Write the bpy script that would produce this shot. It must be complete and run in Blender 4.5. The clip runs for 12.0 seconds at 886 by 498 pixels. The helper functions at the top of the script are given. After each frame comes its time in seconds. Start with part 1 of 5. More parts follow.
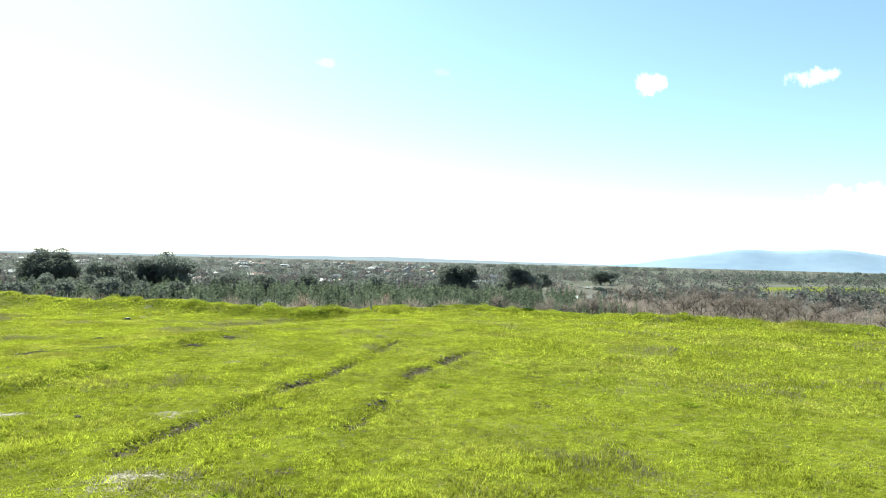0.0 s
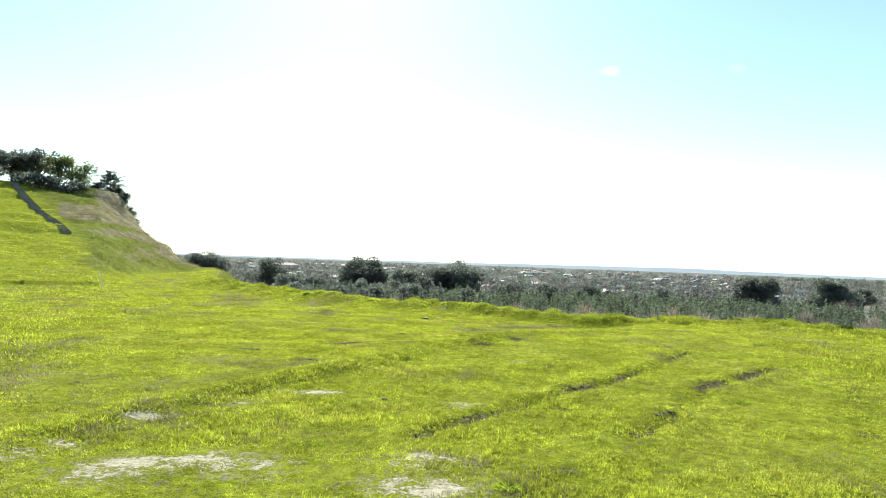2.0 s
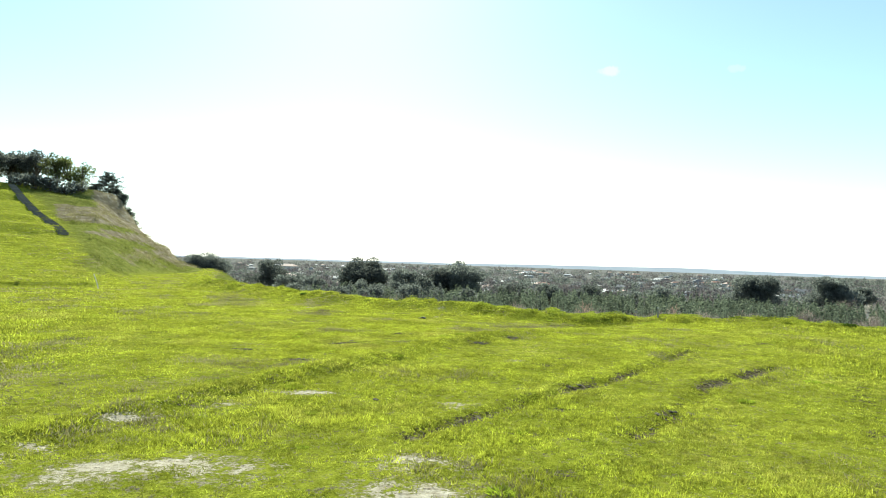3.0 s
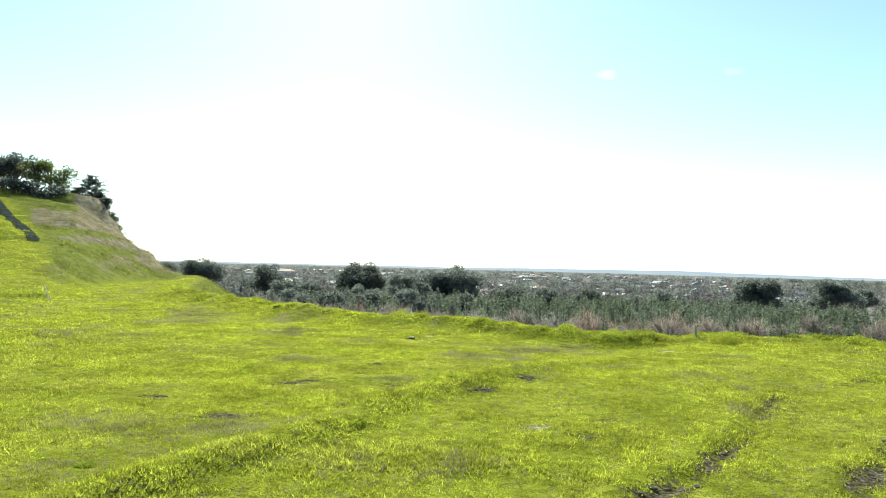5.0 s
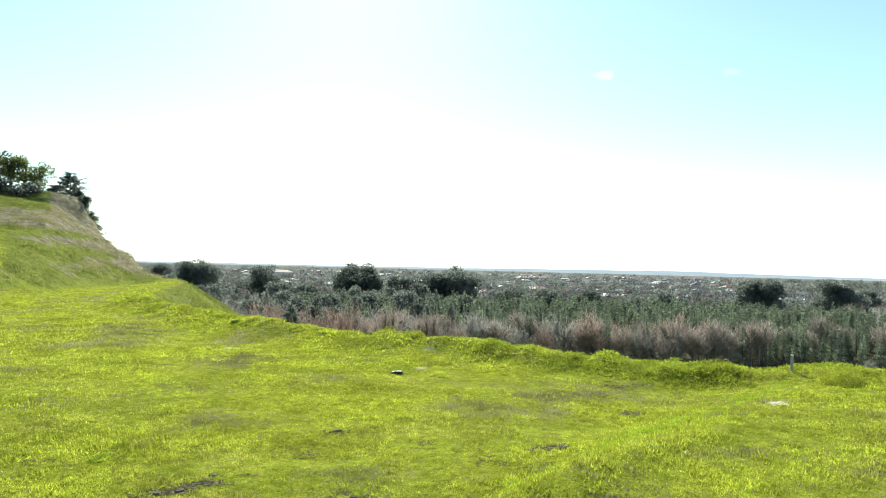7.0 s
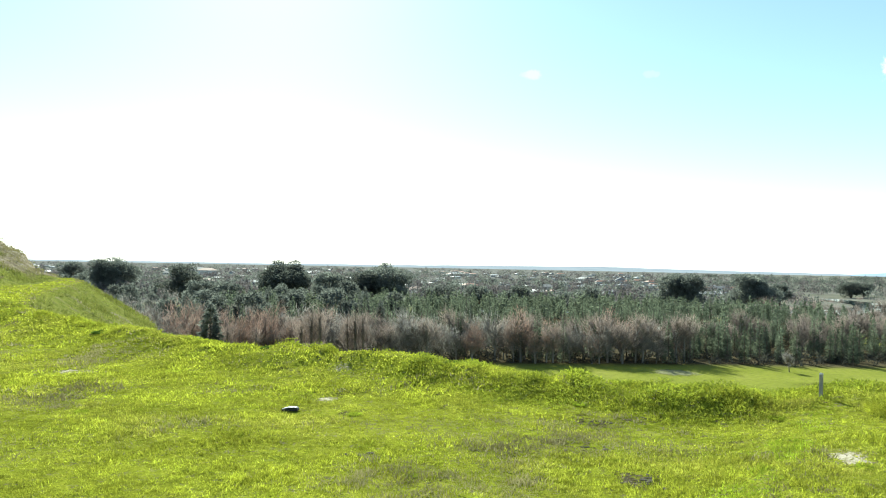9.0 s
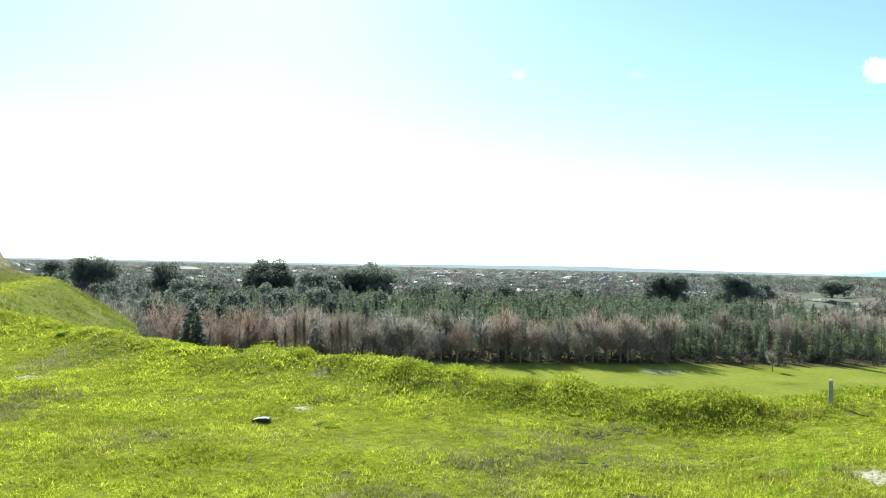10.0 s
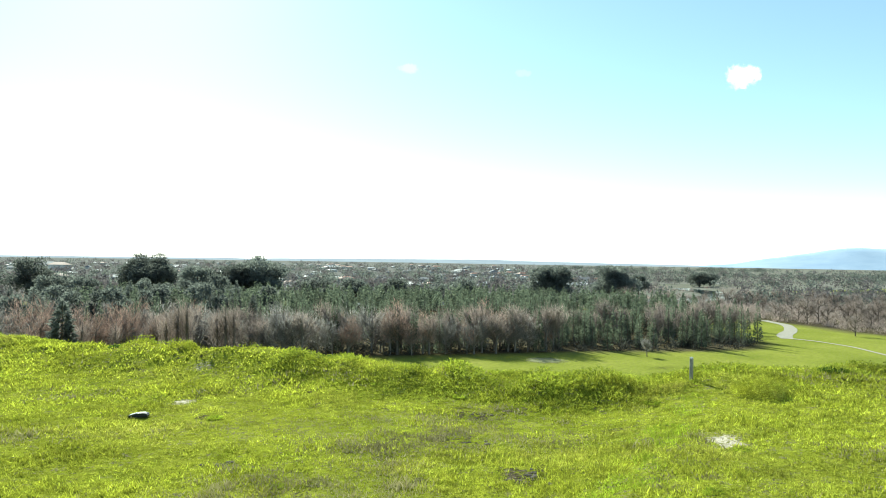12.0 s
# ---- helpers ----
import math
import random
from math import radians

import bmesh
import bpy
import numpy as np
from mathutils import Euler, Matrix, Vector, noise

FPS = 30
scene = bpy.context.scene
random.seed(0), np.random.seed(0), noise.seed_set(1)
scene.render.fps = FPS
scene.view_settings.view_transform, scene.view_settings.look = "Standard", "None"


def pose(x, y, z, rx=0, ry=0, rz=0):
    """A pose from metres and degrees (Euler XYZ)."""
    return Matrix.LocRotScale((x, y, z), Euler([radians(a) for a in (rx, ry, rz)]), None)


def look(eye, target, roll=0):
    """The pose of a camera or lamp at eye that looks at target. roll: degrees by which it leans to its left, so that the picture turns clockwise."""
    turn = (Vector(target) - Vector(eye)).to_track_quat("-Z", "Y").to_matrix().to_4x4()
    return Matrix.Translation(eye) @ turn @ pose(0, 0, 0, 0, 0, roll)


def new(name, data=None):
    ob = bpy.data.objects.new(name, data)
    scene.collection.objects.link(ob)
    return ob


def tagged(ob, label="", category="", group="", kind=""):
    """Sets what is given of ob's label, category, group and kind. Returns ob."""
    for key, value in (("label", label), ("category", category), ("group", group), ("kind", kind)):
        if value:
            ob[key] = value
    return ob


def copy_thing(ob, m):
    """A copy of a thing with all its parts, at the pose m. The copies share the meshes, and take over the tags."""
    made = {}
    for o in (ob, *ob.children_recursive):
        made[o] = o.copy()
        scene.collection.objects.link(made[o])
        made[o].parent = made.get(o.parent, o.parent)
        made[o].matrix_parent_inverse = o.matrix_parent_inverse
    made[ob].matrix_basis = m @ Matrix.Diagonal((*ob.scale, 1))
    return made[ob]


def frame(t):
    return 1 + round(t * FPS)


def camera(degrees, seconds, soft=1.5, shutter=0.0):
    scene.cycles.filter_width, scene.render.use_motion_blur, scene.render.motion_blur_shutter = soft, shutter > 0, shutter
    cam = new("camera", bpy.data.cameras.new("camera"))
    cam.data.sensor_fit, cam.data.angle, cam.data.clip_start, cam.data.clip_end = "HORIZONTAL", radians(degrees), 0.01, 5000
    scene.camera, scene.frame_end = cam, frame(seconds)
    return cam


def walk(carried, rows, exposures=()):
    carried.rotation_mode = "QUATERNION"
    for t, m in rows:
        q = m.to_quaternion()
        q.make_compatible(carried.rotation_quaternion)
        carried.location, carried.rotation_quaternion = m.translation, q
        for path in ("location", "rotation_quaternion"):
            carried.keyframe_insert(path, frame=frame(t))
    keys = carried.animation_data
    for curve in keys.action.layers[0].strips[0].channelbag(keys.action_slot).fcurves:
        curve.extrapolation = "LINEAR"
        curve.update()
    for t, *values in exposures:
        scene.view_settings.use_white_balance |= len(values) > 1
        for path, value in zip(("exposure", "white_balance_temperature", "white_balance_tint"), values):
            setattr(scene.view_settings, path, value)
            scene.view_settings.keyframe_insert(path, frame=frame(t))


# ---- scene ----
cam = camera(65.6, 12.0, 0.95)
PATH = [
    (0, (0.718, 1.435, 1.76), (1.486, 3.282, 1.788), 1.4),
    (0.5, (0.682, 1.489, 1.737), (1.166, 3.429, 1.766), 1.8),
    (1, (0.705, 1.508, 1.703), (0.967, 3.49, 1.732), 1.9),
    (1.5, (0.701, 1.52, 1.674), (0.749, 3.519, 1.704), 2.0),
    (2, (0.716, 1.514, 1.657), (0.692, 3.514, 1.69), 2.0),
    (2.5, (0.752, 1.553, 1.615), (0.728, 3.553, 1.648), 1.9),
    (3, (0.797, 1.79, 1.598), (0.773, 3.789, 1.633), 1.8),
    (3.2, (0.793, 2.011, 1.606), (0.773, 4.01, 1.642), 1.9),
    (4.8, (0.901, 4.933, 1.687), (0.879, 6.933, 1.735), 1.5),
    (5, (0.901, 5.383, 1.711), (0.882, 7.382, 1.758), 1.5),
    (5.5, (0.904, 6.609, 1.749), (0.886, 8.608, 1.799), 1.5),
    (6, (0.891, 7.819, 1.809), (0.874, 9.818, 1.86), 1.4),
    (6.5, (0.877, 9.018, 1.845), (0.861, 11.017, 1.894), 1.4),
    (7, (0.858, 10.129, 1.832), (0.844, 12.129, 1.881), 1.4),
    (7.5, (0.896, 11.125, 1.818), (0.971, 13.123, 1.864), 1.3),
    (7.7, (0.93, 11.518, 1.81), (1.064, 13.513, 1.854), 1.2),
    (9.3, (1.094, 14.08, 1.77), (1.284, 16.07, 1.815), 1.1),
    (9.5, (1.113, 14.269, 1.782), (1.302, 16.259, 1.829), 1.2),
    (10, (1.138, 14.392, 1.765), (1.369, 16.378, 1.808), 1.2),
    (10.5, (1.158, 14.377, 1.743), (1.502, 16.347, 1.78), 1.1),
    (11, (1.184, 14.353, 1.734), (1.606, 16.308, 1.768), 1.1),
    (11.5, (1.186, 14.31, 1.721), (1.664, 16.251, 1.753), 1.0),
    (12, (1.175, 14.287, 1.695), (1.715, 16.212, 1.725), 0.9),
]
walk(cam, [(t, look(eye, target, roll)) for t, eye, target, roll in PATH], [(0, 1.22, 6200, -8), (2.5, 1.23, 6300, -5), (3.0, 1.13, 6250, -6), (5, 1.2, 6250, -6), (12, 1.2, 6100, -10)])

# ---- light ----
SUN_AZ, SUN_EL = -9.0, 33.0
to_sun = Vector((math.sin(radians(SUN_AZ)) * math.cos(radians(SUN_EL)), math.cos(radians(SUN_AZ)) * math.cos(radians(SUN_EL)), math.sin(radians(SUN_EL))))


def node(tree, kind, **values):
    n = tree.nodes.new(kind)
    for key, value in values.items():
        n.inputs[key].default_value = value
    return n


def build_world():
    world = bpy.data.worlds.new("sky")
    scene.world = world
    world.use_nodes = True
    t = world.node_tree
    t.nodes.clear()
    out = t.nodes.new("ShaderNodeOutputWorld")
    back = node(t, "ShaderNodeBackground", Strength=SKY)
    sky = t.nodes.new("ShaderNodeTexSky")
    sky.sky_type = "NISHITA"
    sky.sun_disc = False
    sky.sun_elevation, sky.sun_rotation = radians(SUN_EL), radians(SUN_AZ)
    sky.altitude, sky.air_density, sky.dust_density, sky.ozone_density = 50, 1.0, 0.2, 1.0
    geo = t.nodes.new("ShaderNodeTexCoord")
    noise_a = node(t, "ShaderNodeTexNoise", Scale=60.0, Detail=6.0, Roughness=0.65)
    t.links.new(geo.outputs["Generated"], noise_a.inputs["Vector"])
    # small fair-weather clouds: azimuth, elevation, half width, half height in degrees, density
    total = None
    for az, el, w, h, dens in CLOUDS:
        c = Vector((math.sin(radians(az)) * math.cos(radians(el)), math.cos(radians(az)) * math.cos(radians(el)), math.sin(radians(el))))
        side = Vector((math.cos(radians(az)), -math.sin(radians(az)), 0))
        up = side.cross(c)
        sums = None
        for axis, half in ((side, w), (up, h)):
            dot = t.nodes.new("ShaderNodeVectorMath")
            dot.operation = "DOT_PRODUCT"
            t.links.new(geo.outputs["Generated"], dot.inputs[0])
            dot.inputs[1].default_value = axis
            sub = node(t, "ShaderNodeMath")
            sub.operation = "SUBTRACT"
            t.links.new(dot.outputs["Value"], sub.inputs[0])
            sub.inputs[1].default_value = axis.dot(c)
            div = node(t, "ShaderNodeMath")
            div.operation = "DIVIDE"
            t.links.new(sub.outputs[0], div.inputs[0])
            div.inputs[1].default_value = radians(half)
            sq = node(t, "ShaderNodeMath")
            sq.operation = "POWER"
            ab = node(t, "ShaderNodeMath")
            ab.operation = "ABSOLUTE"
            t.links.new(div.outputs[0], ab.inputs[0])
            t.links.new(ab.outputs[0], sq.inputs[0])
            sq.inputs[1].default_value = 2.0
            if sums is None:
                sums = sq
            else:
                add = node(t, "ShaderNodeMath")
                t.links.new(sums.outputs[0], add.inputs[0])
                t.links.new(sq.outputs[0], add.inputs[1])
                sums = add
        ragged = node(t, "ShaderNodeMath")
        ragged.operation = "MULTIPLY_ADD"
        t.links.new(noise_a.outputs["Fac"], ragged.inputs[0])
        ragged.inputs[1].default_value = 4.6
        ragged.inputs[2].default_value = -2.3
        whole = node(t, "ShaderNodeMath")
        t.links.new(sums.outputs[0], whole.inputs[0])
        t.links.new(ragged.outputs[0], whole.inputs[1])
        ramp = node(t, "ShaderNodeMapRange")
        ramp.interpolation_type = "SMOOTHSTEP"
        for key, value in (("From Min", 1.25), ("From Max", -0.2), ("To Min", 0.0), ("To Max", dens)):
            ramp.inputs[key].default_value = value
        t.links.new(whole.outputs[0], ramp.inputs["Value"])
        if total is None:
            total = ramp
        else:
            top = node(t, "ShaderNodeMath")
            top.operation = "MAXIMUM"
            t.links.new(total.outputs[0], top.inputs[0])
            t.links.new(ramp.outputs[0], top.inputs[1])
            total = top
    # white haze low over the plain
    split = t.nodes.new("ShaderNodeSeparateXYZ")
    t.links.new(geo.outputs["Generated"], split.inputs[0])
    haze = node(t, "ShaderNodeMapRange")
    haze.interpolation_type = "SMOOTHSTEP"
    for key, value in (("From Min", 0.11), ("From Max", -0.01), ("To Min", 0.04), ("To Max", 0.75)):
        haze.inputs[key].default_value = value
    t.links.new(split.outputs["Z"], haze.inputs["Value"])
    both = node(t, "ShaderNodeMath")
    both.operation = "MAXIMUM"
    t.links.new(total.outputs[0], both.inputs[0])
    t.links.new(haze.outputs[0], both.inputs[1])
    total = both
    mix = node(t, "ShaderNodeMix")
    mix.data_type = "RGBA"
    mix.inputs["B"].default_value = (9.0, 9.2, 9.6, 1)
    t.links.new(total.outputs[0], mix.inputs["Factor"])
    t.links.new(sky.outputs[0], mix.inputs["A"])
    t.links.new(mix.outputs["Result"], back.inputs["Color"])
    t.links.new(back.outputs[0], out.inputs[0])


SKY = 0.084
CLOUDS = [(39.0, 14.1, 1.15, 0.95, 1.0), (50.7, 13.8, 1.6, 0.65, 0.95), (54.0, 5.2, 3.0, 1.0, 0.6), (12.6, 15.5, 1.1, 0.4, 0.28),
          (22.0, 15.2, 0.8, 0.3, 0.15), (47.0, 3.0, 9.0, 1.3, 0.75), (33.0, 3.0, 6.0, 0.9, 0.5)]
build_world()
sun = new("sun", bpy.data.lights.new("sun", "SUN"))
sun.data.energy, sun.data.angle, sun.data.color = 5.0, radians(0.55), (1.0, 0.95, 0.87)
sun.matrix_world = look(to_sun * 100, (0, 0, 0))


# ---- materials ----
def material(name):
    m = bpy.data.materials.new(name)
    m.use_nodes = True
    m.node_tree.nodes.clear()
    return m, m.node_tree


def link(t, a, b):
    t.links.new(a, b)


def ramp_node(t, fac, stops):
    r = t.nodes.new("ShaderNodeValToRGB")
    while len(r.color_ramp.elements) < len(stops):
        r.color_ramp.elements.new(0.5)
    for e, (p, c) in zip(r.color_ramp.elements, stops):
        e.position, e.color = p, (*c, 1)
    link(t, fac, r.inputs[0])
    return r.outputs[0]


def mixed(t, fac, a, b, mode="MIX"):
    m = t.nodes.new("ShaderNodeMix")
    m.data_type, m.blend_type = "RGBA", mode
    for key, v in (("Factor", fac), ("A", a), ("B", b)):
        if isinstance(v, (int, float)):
            m.inputs[key].default_value = v
        elif isinstance(v, tuple):
            m.inputs[key].default_value = (*v, 1)
        else:
            link(t, v, m.inputs[key])
    return m.outputs["Result"]


def noisy(t, scale, detail=4.0, rough=0.55, coord="Object", kind="ShaderNodeTexNoise"):
    c = t.nodes.new("ShaderNodeTexCoord")
    n = t.nodes.new(kind)
    n.inputs["Scale"].default_value = scale
    if "Detail" in n.inputs:
        n.inputs["Detail"].default_value = detail
        n.inputs["Roughness"].default_value = rough
    link(t, c.outputs[coord], n.inputs["Vector"])
    return n.outputs["Fac"] if "Fac" in n.outputs else n.outputs["Distance"]


def ranged(t, v, a, b, lo=0.0, hi=1.0, smooth=True):
    r = t.nodes.new("ShaderNodeMapRange")
    r.interpolation_type = "SMOOTHSTEP" if smooth else "LINEAR"
    for key, value in (("From Min", a), ("From Max", b), ("To Min", lo), ("To Max", hi)):
        r.inputs[key].default_value = value
    link(t, v, r.inputs["Value"])
    return r.outputs[0]


def maths(t, op, a, b):
    m = t.nodes.new("ShaderNodeMath")
    m.operation = op
    for i, v in enumerate((a, b)):
        if isinstance(v, (int, float)):
            m.inputs[i].default_value = v
        else:
            link(t, v, m.inputs[i])
    return m.outputs[0]


def finish(t, colour, rough=0.8, bump=None, strength=0.3, distance=0.02, translucent=0.0, glow=None, metal=0.0, spec=0.3):
    p = t.nodes.new("ShaderNodeBsdfPrincipled")
    p.inputs["Roughness"].default_value = rough
    p.inputs["Metallic"].default_value = metal
    p.inputs["Specular IOR Level"].default_value = spec
    if isinstance(colour, tuple):
        p.inputs["Base Color"].default_value = (*colour, 1)
    else:
        link(t, colour, p.inputs["Base Color"])
    if bump is not None:
        b = t.nodes.new("ShaderNodeBump")
        b.inputs["Strength"].default_value, b.inputs["Distance"].default_value = strength, distance
        link(t, bump, b.inputs["Height"])
        link(t, b.outputs[0], p.inputs["Normal"])
    out = t.nodes.new("ShaderNodeOutputMaterial")
    if translucent:
        tr = t.nodes.new("ShaderNodeBsdfTranslucent")
        if isinstance(glow, tuple):
            tr.inputs[0].default_value = (*glow, 1)
        else:
            link(t, glow if glow is not None else colour, tr.inputs[0])
        m = t.nodes.new("ShaderNodeMixShader")
        m.inputs[0].default_value = translucent
        link(t, p.outputs[0], m.inputs[1])
        link(t, tr.outputs[0], m.inputs[2])
        link(t, m.outputs[0], out.inputs[0])
    else:
        link(t, p.outputs[0], out.inputs[0])


def leaf_material(name, dark, light, translucent=0.3, glow=None, rough=0.6, scale=0.25):
    """Foliage: each leaf its own shade, and drifts of colour over the plant."""
    m, t = material(name)
    g = t.nodes.new("ShaderNodeNewGeometry")
    info = t.nodes.new("ShaderNodeObjectInfo")
    base = ramp_node(t, g.outputs["Random Per Island"], [(0.0, dark), (1.0, light)])
    patchy = ranged(t, noisy(t, scale, 3.0), 0.35, 0.65, 0.7, 1.25)
    shade = maths(t, "MULTIPLY", patchy, ranged(t, info.outputs["Random"], 0, 1, 0.75, 1.25, False))
    v = t.nodes.new("ShaderNodeVectorMath")
    v.operation = "SCALE"
    link(t, base, v.inputs[0])
    link(t, shade, v.inputs["Scale"])
    gl = None
    if glow:
        gl = mixed(t, 1.0, v.outputs[0], glow, "MULTIPLY")
    finish(t, v.outputs[0], rough, translucent=translucent, glow=gl, spec=0.02)
    return m


def grass_material(name, dark, light, olive, deep, translucent):
    """Turf blades: shade by blade, drifting between fresh green, olive and deep green over the field."""
    m, t = material(name)
    g = t.nodes.new("ShaderNodeNewGeometry")
    base = ramp_node(t, g.outputs["Random Per Island"], [(0.0, dark), (0.75, light), (1.0, tuple(min(1, c * 1.25) for c in light))])
    base = mixed(t, ranged(t, noisy(t, 0.42, 5, 0.6), 0.47, 0.68, 0, 0.75), base, olive)
    base = mixed(t, ranged(t, noisy(t, 2.3, 4, 0.6), 0.54, 0.72, 0, 0.7), base, deep)
    base = mixed(t, ranged(t, noisy(t, 7.0, 3, 0.6), 0.56, 0.75, 0, 0.6), base, olive)
    v = t.nodes.new("ShaderNodeVectorMath")
    v.operation = "SCALE"
    link(t, base, v.inputs[0])
    tone = maths(t, "MULTIPLY", ranged(t, noisy(t, 1.1, 5, 0.65), 0.3, 0.7, 0.70, 1.22), ranged(t, noisy(t, 8.0, 5, 0.7), 0.32, 0.66, 0.70, 1.3))
    tone = maths(t, "MULTIPLY", tone, ranged(t, noisy(t, 21.0, 3, 0.7), 0.34, 0.66, 0.62, 1.38))
    link(t, tone, v.inputs["Scale"])
    finish(t, v.outputs[0], 0.6, translucent=translucent, glow=mixed(t, 1.0, v.outputs[0], (1.1, 1.08, 0.85), "MULTIPLY"), spec=0.03)
    return m


def attribute(t, name):
    a = t.nodes.new("ShaderNodeAttribute")
    a.attribute_name = name
    return a.outputs["Fac"]


def ground_material():
    m, t = material("ground_turf")
    fine, mid, big = noisy(t, 55, 8, 0.7), noisy(t, 3.1, 6, 0.65), noisy(t, 0.35, 4)
    turf = ramp_node(t, mid, [(0.3, (0.17, 0.20, 0.018)), (0.5, (0.25, 0.275, 0.026)), (0.72, (0.34, 0.335, 0.055))])
    turf = mixed(t, ranged(t, big, 0.35, 0.7), turf, (0.28, 0.295, 0.03))
    turf = mixed(t, ranged(t, noisy(t, 17, 6, 0.7), 0.5, 0.7, 0, 0.5), turf, (0.16, 0.19, 0.02))
    turf = mixed(t, ranged(t, fine, 0.5, 0.66, 0, 0.85), turf, (0.055, 0.065, 0.012))
    turf = mixed(t, ranged(t, fine, 0.45, 0.33, 0, 0.7), turf, (0.45, 0.46, 0.085))
    mottle = t.nodes.new("ShaderNodeVectorMath")
    mottle.operation = "SCALE"
    link(t, turf, mottle.inputs[0])
    link(t, maths(t, "MULTIPLY", ranged(t, noisy(t, 8.0, 5, 0.7), 0.32, 0.66, 0.75, 1.2), ranged(t, noisy(t, 1.1, 5, 0.65), 0.3, 0.7, 0.8, 1.05)), mottle.inputs["Scale"])
    turf = mottle.outputs[0]
    # valley floor: park grass, wood litter and town
    lawn = ramp_node(t, noisy(t, 0.06, 5), [(0.3, (0.17, 0.19, 0.028)), (0.6, (0.235, 0.245, 0.042)), (0.8, (0.29, 0.27, 0.08))])
    lawn = mixed(t, ranged(t, noisy(t, 0.9, 6, 0.7), 0.42, 0.66, 0, 0.6), lawn, (0.125, 0.15, 0.026))
    colour = mixed(t, attribute(t, "lawn"), turf, lawn)
    litter = ramp_node(t, noisy(t, 0.5, 5), [(0.3, (0.035, 0.028, 0.018)), (0.7, (0.10, 0.08, 0.05))])
    colour = mixed(t, attribute(t, "litter"), colour, litter)
    town = ramp_node(t, noisy(t, 0.03, 6, 0.7), [(0.3, (0.12, 0.125, 0.10)), (0.5, (0.165, 0.158, 0.15)), (0.7, (0.22, 0.212, 0.205))])
    colour = mixed(t, attribute(t, "town"), colour, town)
    # dry bank on the hill
    dry = ramp_node(t, noisy(t, 1.2, 6, 0.7), [(0.3, (0.10, 0.082, 0.055)), (0.52, (0.23, 0.19, 0.13)), (0.75, (0.42, 0.375, 0.29))])
    dry_mask = ranged(t, maths(t, "ADD", attribute(t, "dry"), maths(t, "MULTIPLY", maths(t, "SUBTRACT", noisy(t, 0.45, 6, 0.65), 0.5), 1.3)), 0.35, 0.6)
    tangle = ramp_node(t, noisy(t, 1.7, 7, 0.7), [(0.32, (0.075, 0.09, 0.02)), (0.5, (0.16, 0.175, 0.036)), (0.72, (0.26, 0.245, 0.08))])
    colour = mixed(t, attribute(t, "rough"), colour, tangle)
    colour = mixed(t, dry_mask, colour, dry)
    # bare silt and mud
    silt = ramp_node(t, noisy(t, 14, 6, 0.7), [(0.28, (0.28, 0.23, 0.15)), (0.5, (0.52, 0.45, 0.33)), (0.75, (0.70, 0.63, 0.49))])
    edge = maths(t, "MULTIPLY", maths(t, "SUBTRACT", noisy(t, 6.5, 8, 0.75), 0.5), 2.6)
    edge = maths(t, "ADD", edge, maths(t, "MULTIPLY", maths(t, "SUBTRACT", noisy(t, 26, 6, 0.7), 0.5), 1.3))
    thatch = ramp_node(t, fine, [(0.35, (0.36, 0.32, 0.18)), (0.55, (0.20, 0.18, 0.08)), (0.7, (0.08, 0.07, 0.04))])
    colour = mixed(t, ranged(t, maths(t, "ADD", attribute(t, "bare"), edge), 0.16, 0.4, 0, 0.85), colour, thatch)
    bare = ranged(t, maths(t, "ADD", attribute(t, "bare"), edge), 0.44, 0.62)
    colour = mixed(t, bare, colour, silt)
    soil = ramp_node(t, noisy(t, 20, 5), [(0.32, (0.03, 0.024, 0.017)), (0.5, (0.105, 0.084, 0.058)), (0.7, (0.27, 0.225, 0.155))])
    mud = ranged(t, maths(t, "ADD", attribute(t, "mud"), edge), 0.36, 0.66, 0.0, 0.95)
    colour = mixed(t, mud, colour, soil)
    hgt = maths(t, "ADD", maths(t, "ADD", fine, maths(t, "MULTIPLY", noisy(t, 9, 4), 1.5)), maths(t, "MULTIPLY", mud, maths(t, "MULTIPLY", noisy(t, 22, 4, 0.6), 3.0)))
    finish(t, colour, 1.0, hgt, 0.8, 0.04, spec=0.0)
    return m


def plain(name, a, b, scale=8.0, rough=0.7, bump=0.3, distance=0.01, detail=5.0, metal=0.0, spec=0.3):
    m, t = material(name)
    n = noisy(t, scale, detail, 0.65)
    info = t.nodes.new("ShaderNodeObjectInfo")
    col = ramp_node(t, n, [(0.3, a), (0.7, b)])
    v = t.nodes.new("ShaderNodeVectorMath")
    v.operation = "SCALE"
    link(t, col, v.inputs[0])
    link(t, ranged(t, info.outputs["Random"], 0, 1, 0.8, 1.2, False), v.inputs["Scale"])
    finish(t, v.outputs[0], rough, noisy(t, scale * 6, 4), bump, distance, metal=metal, spec=spec)
    return m


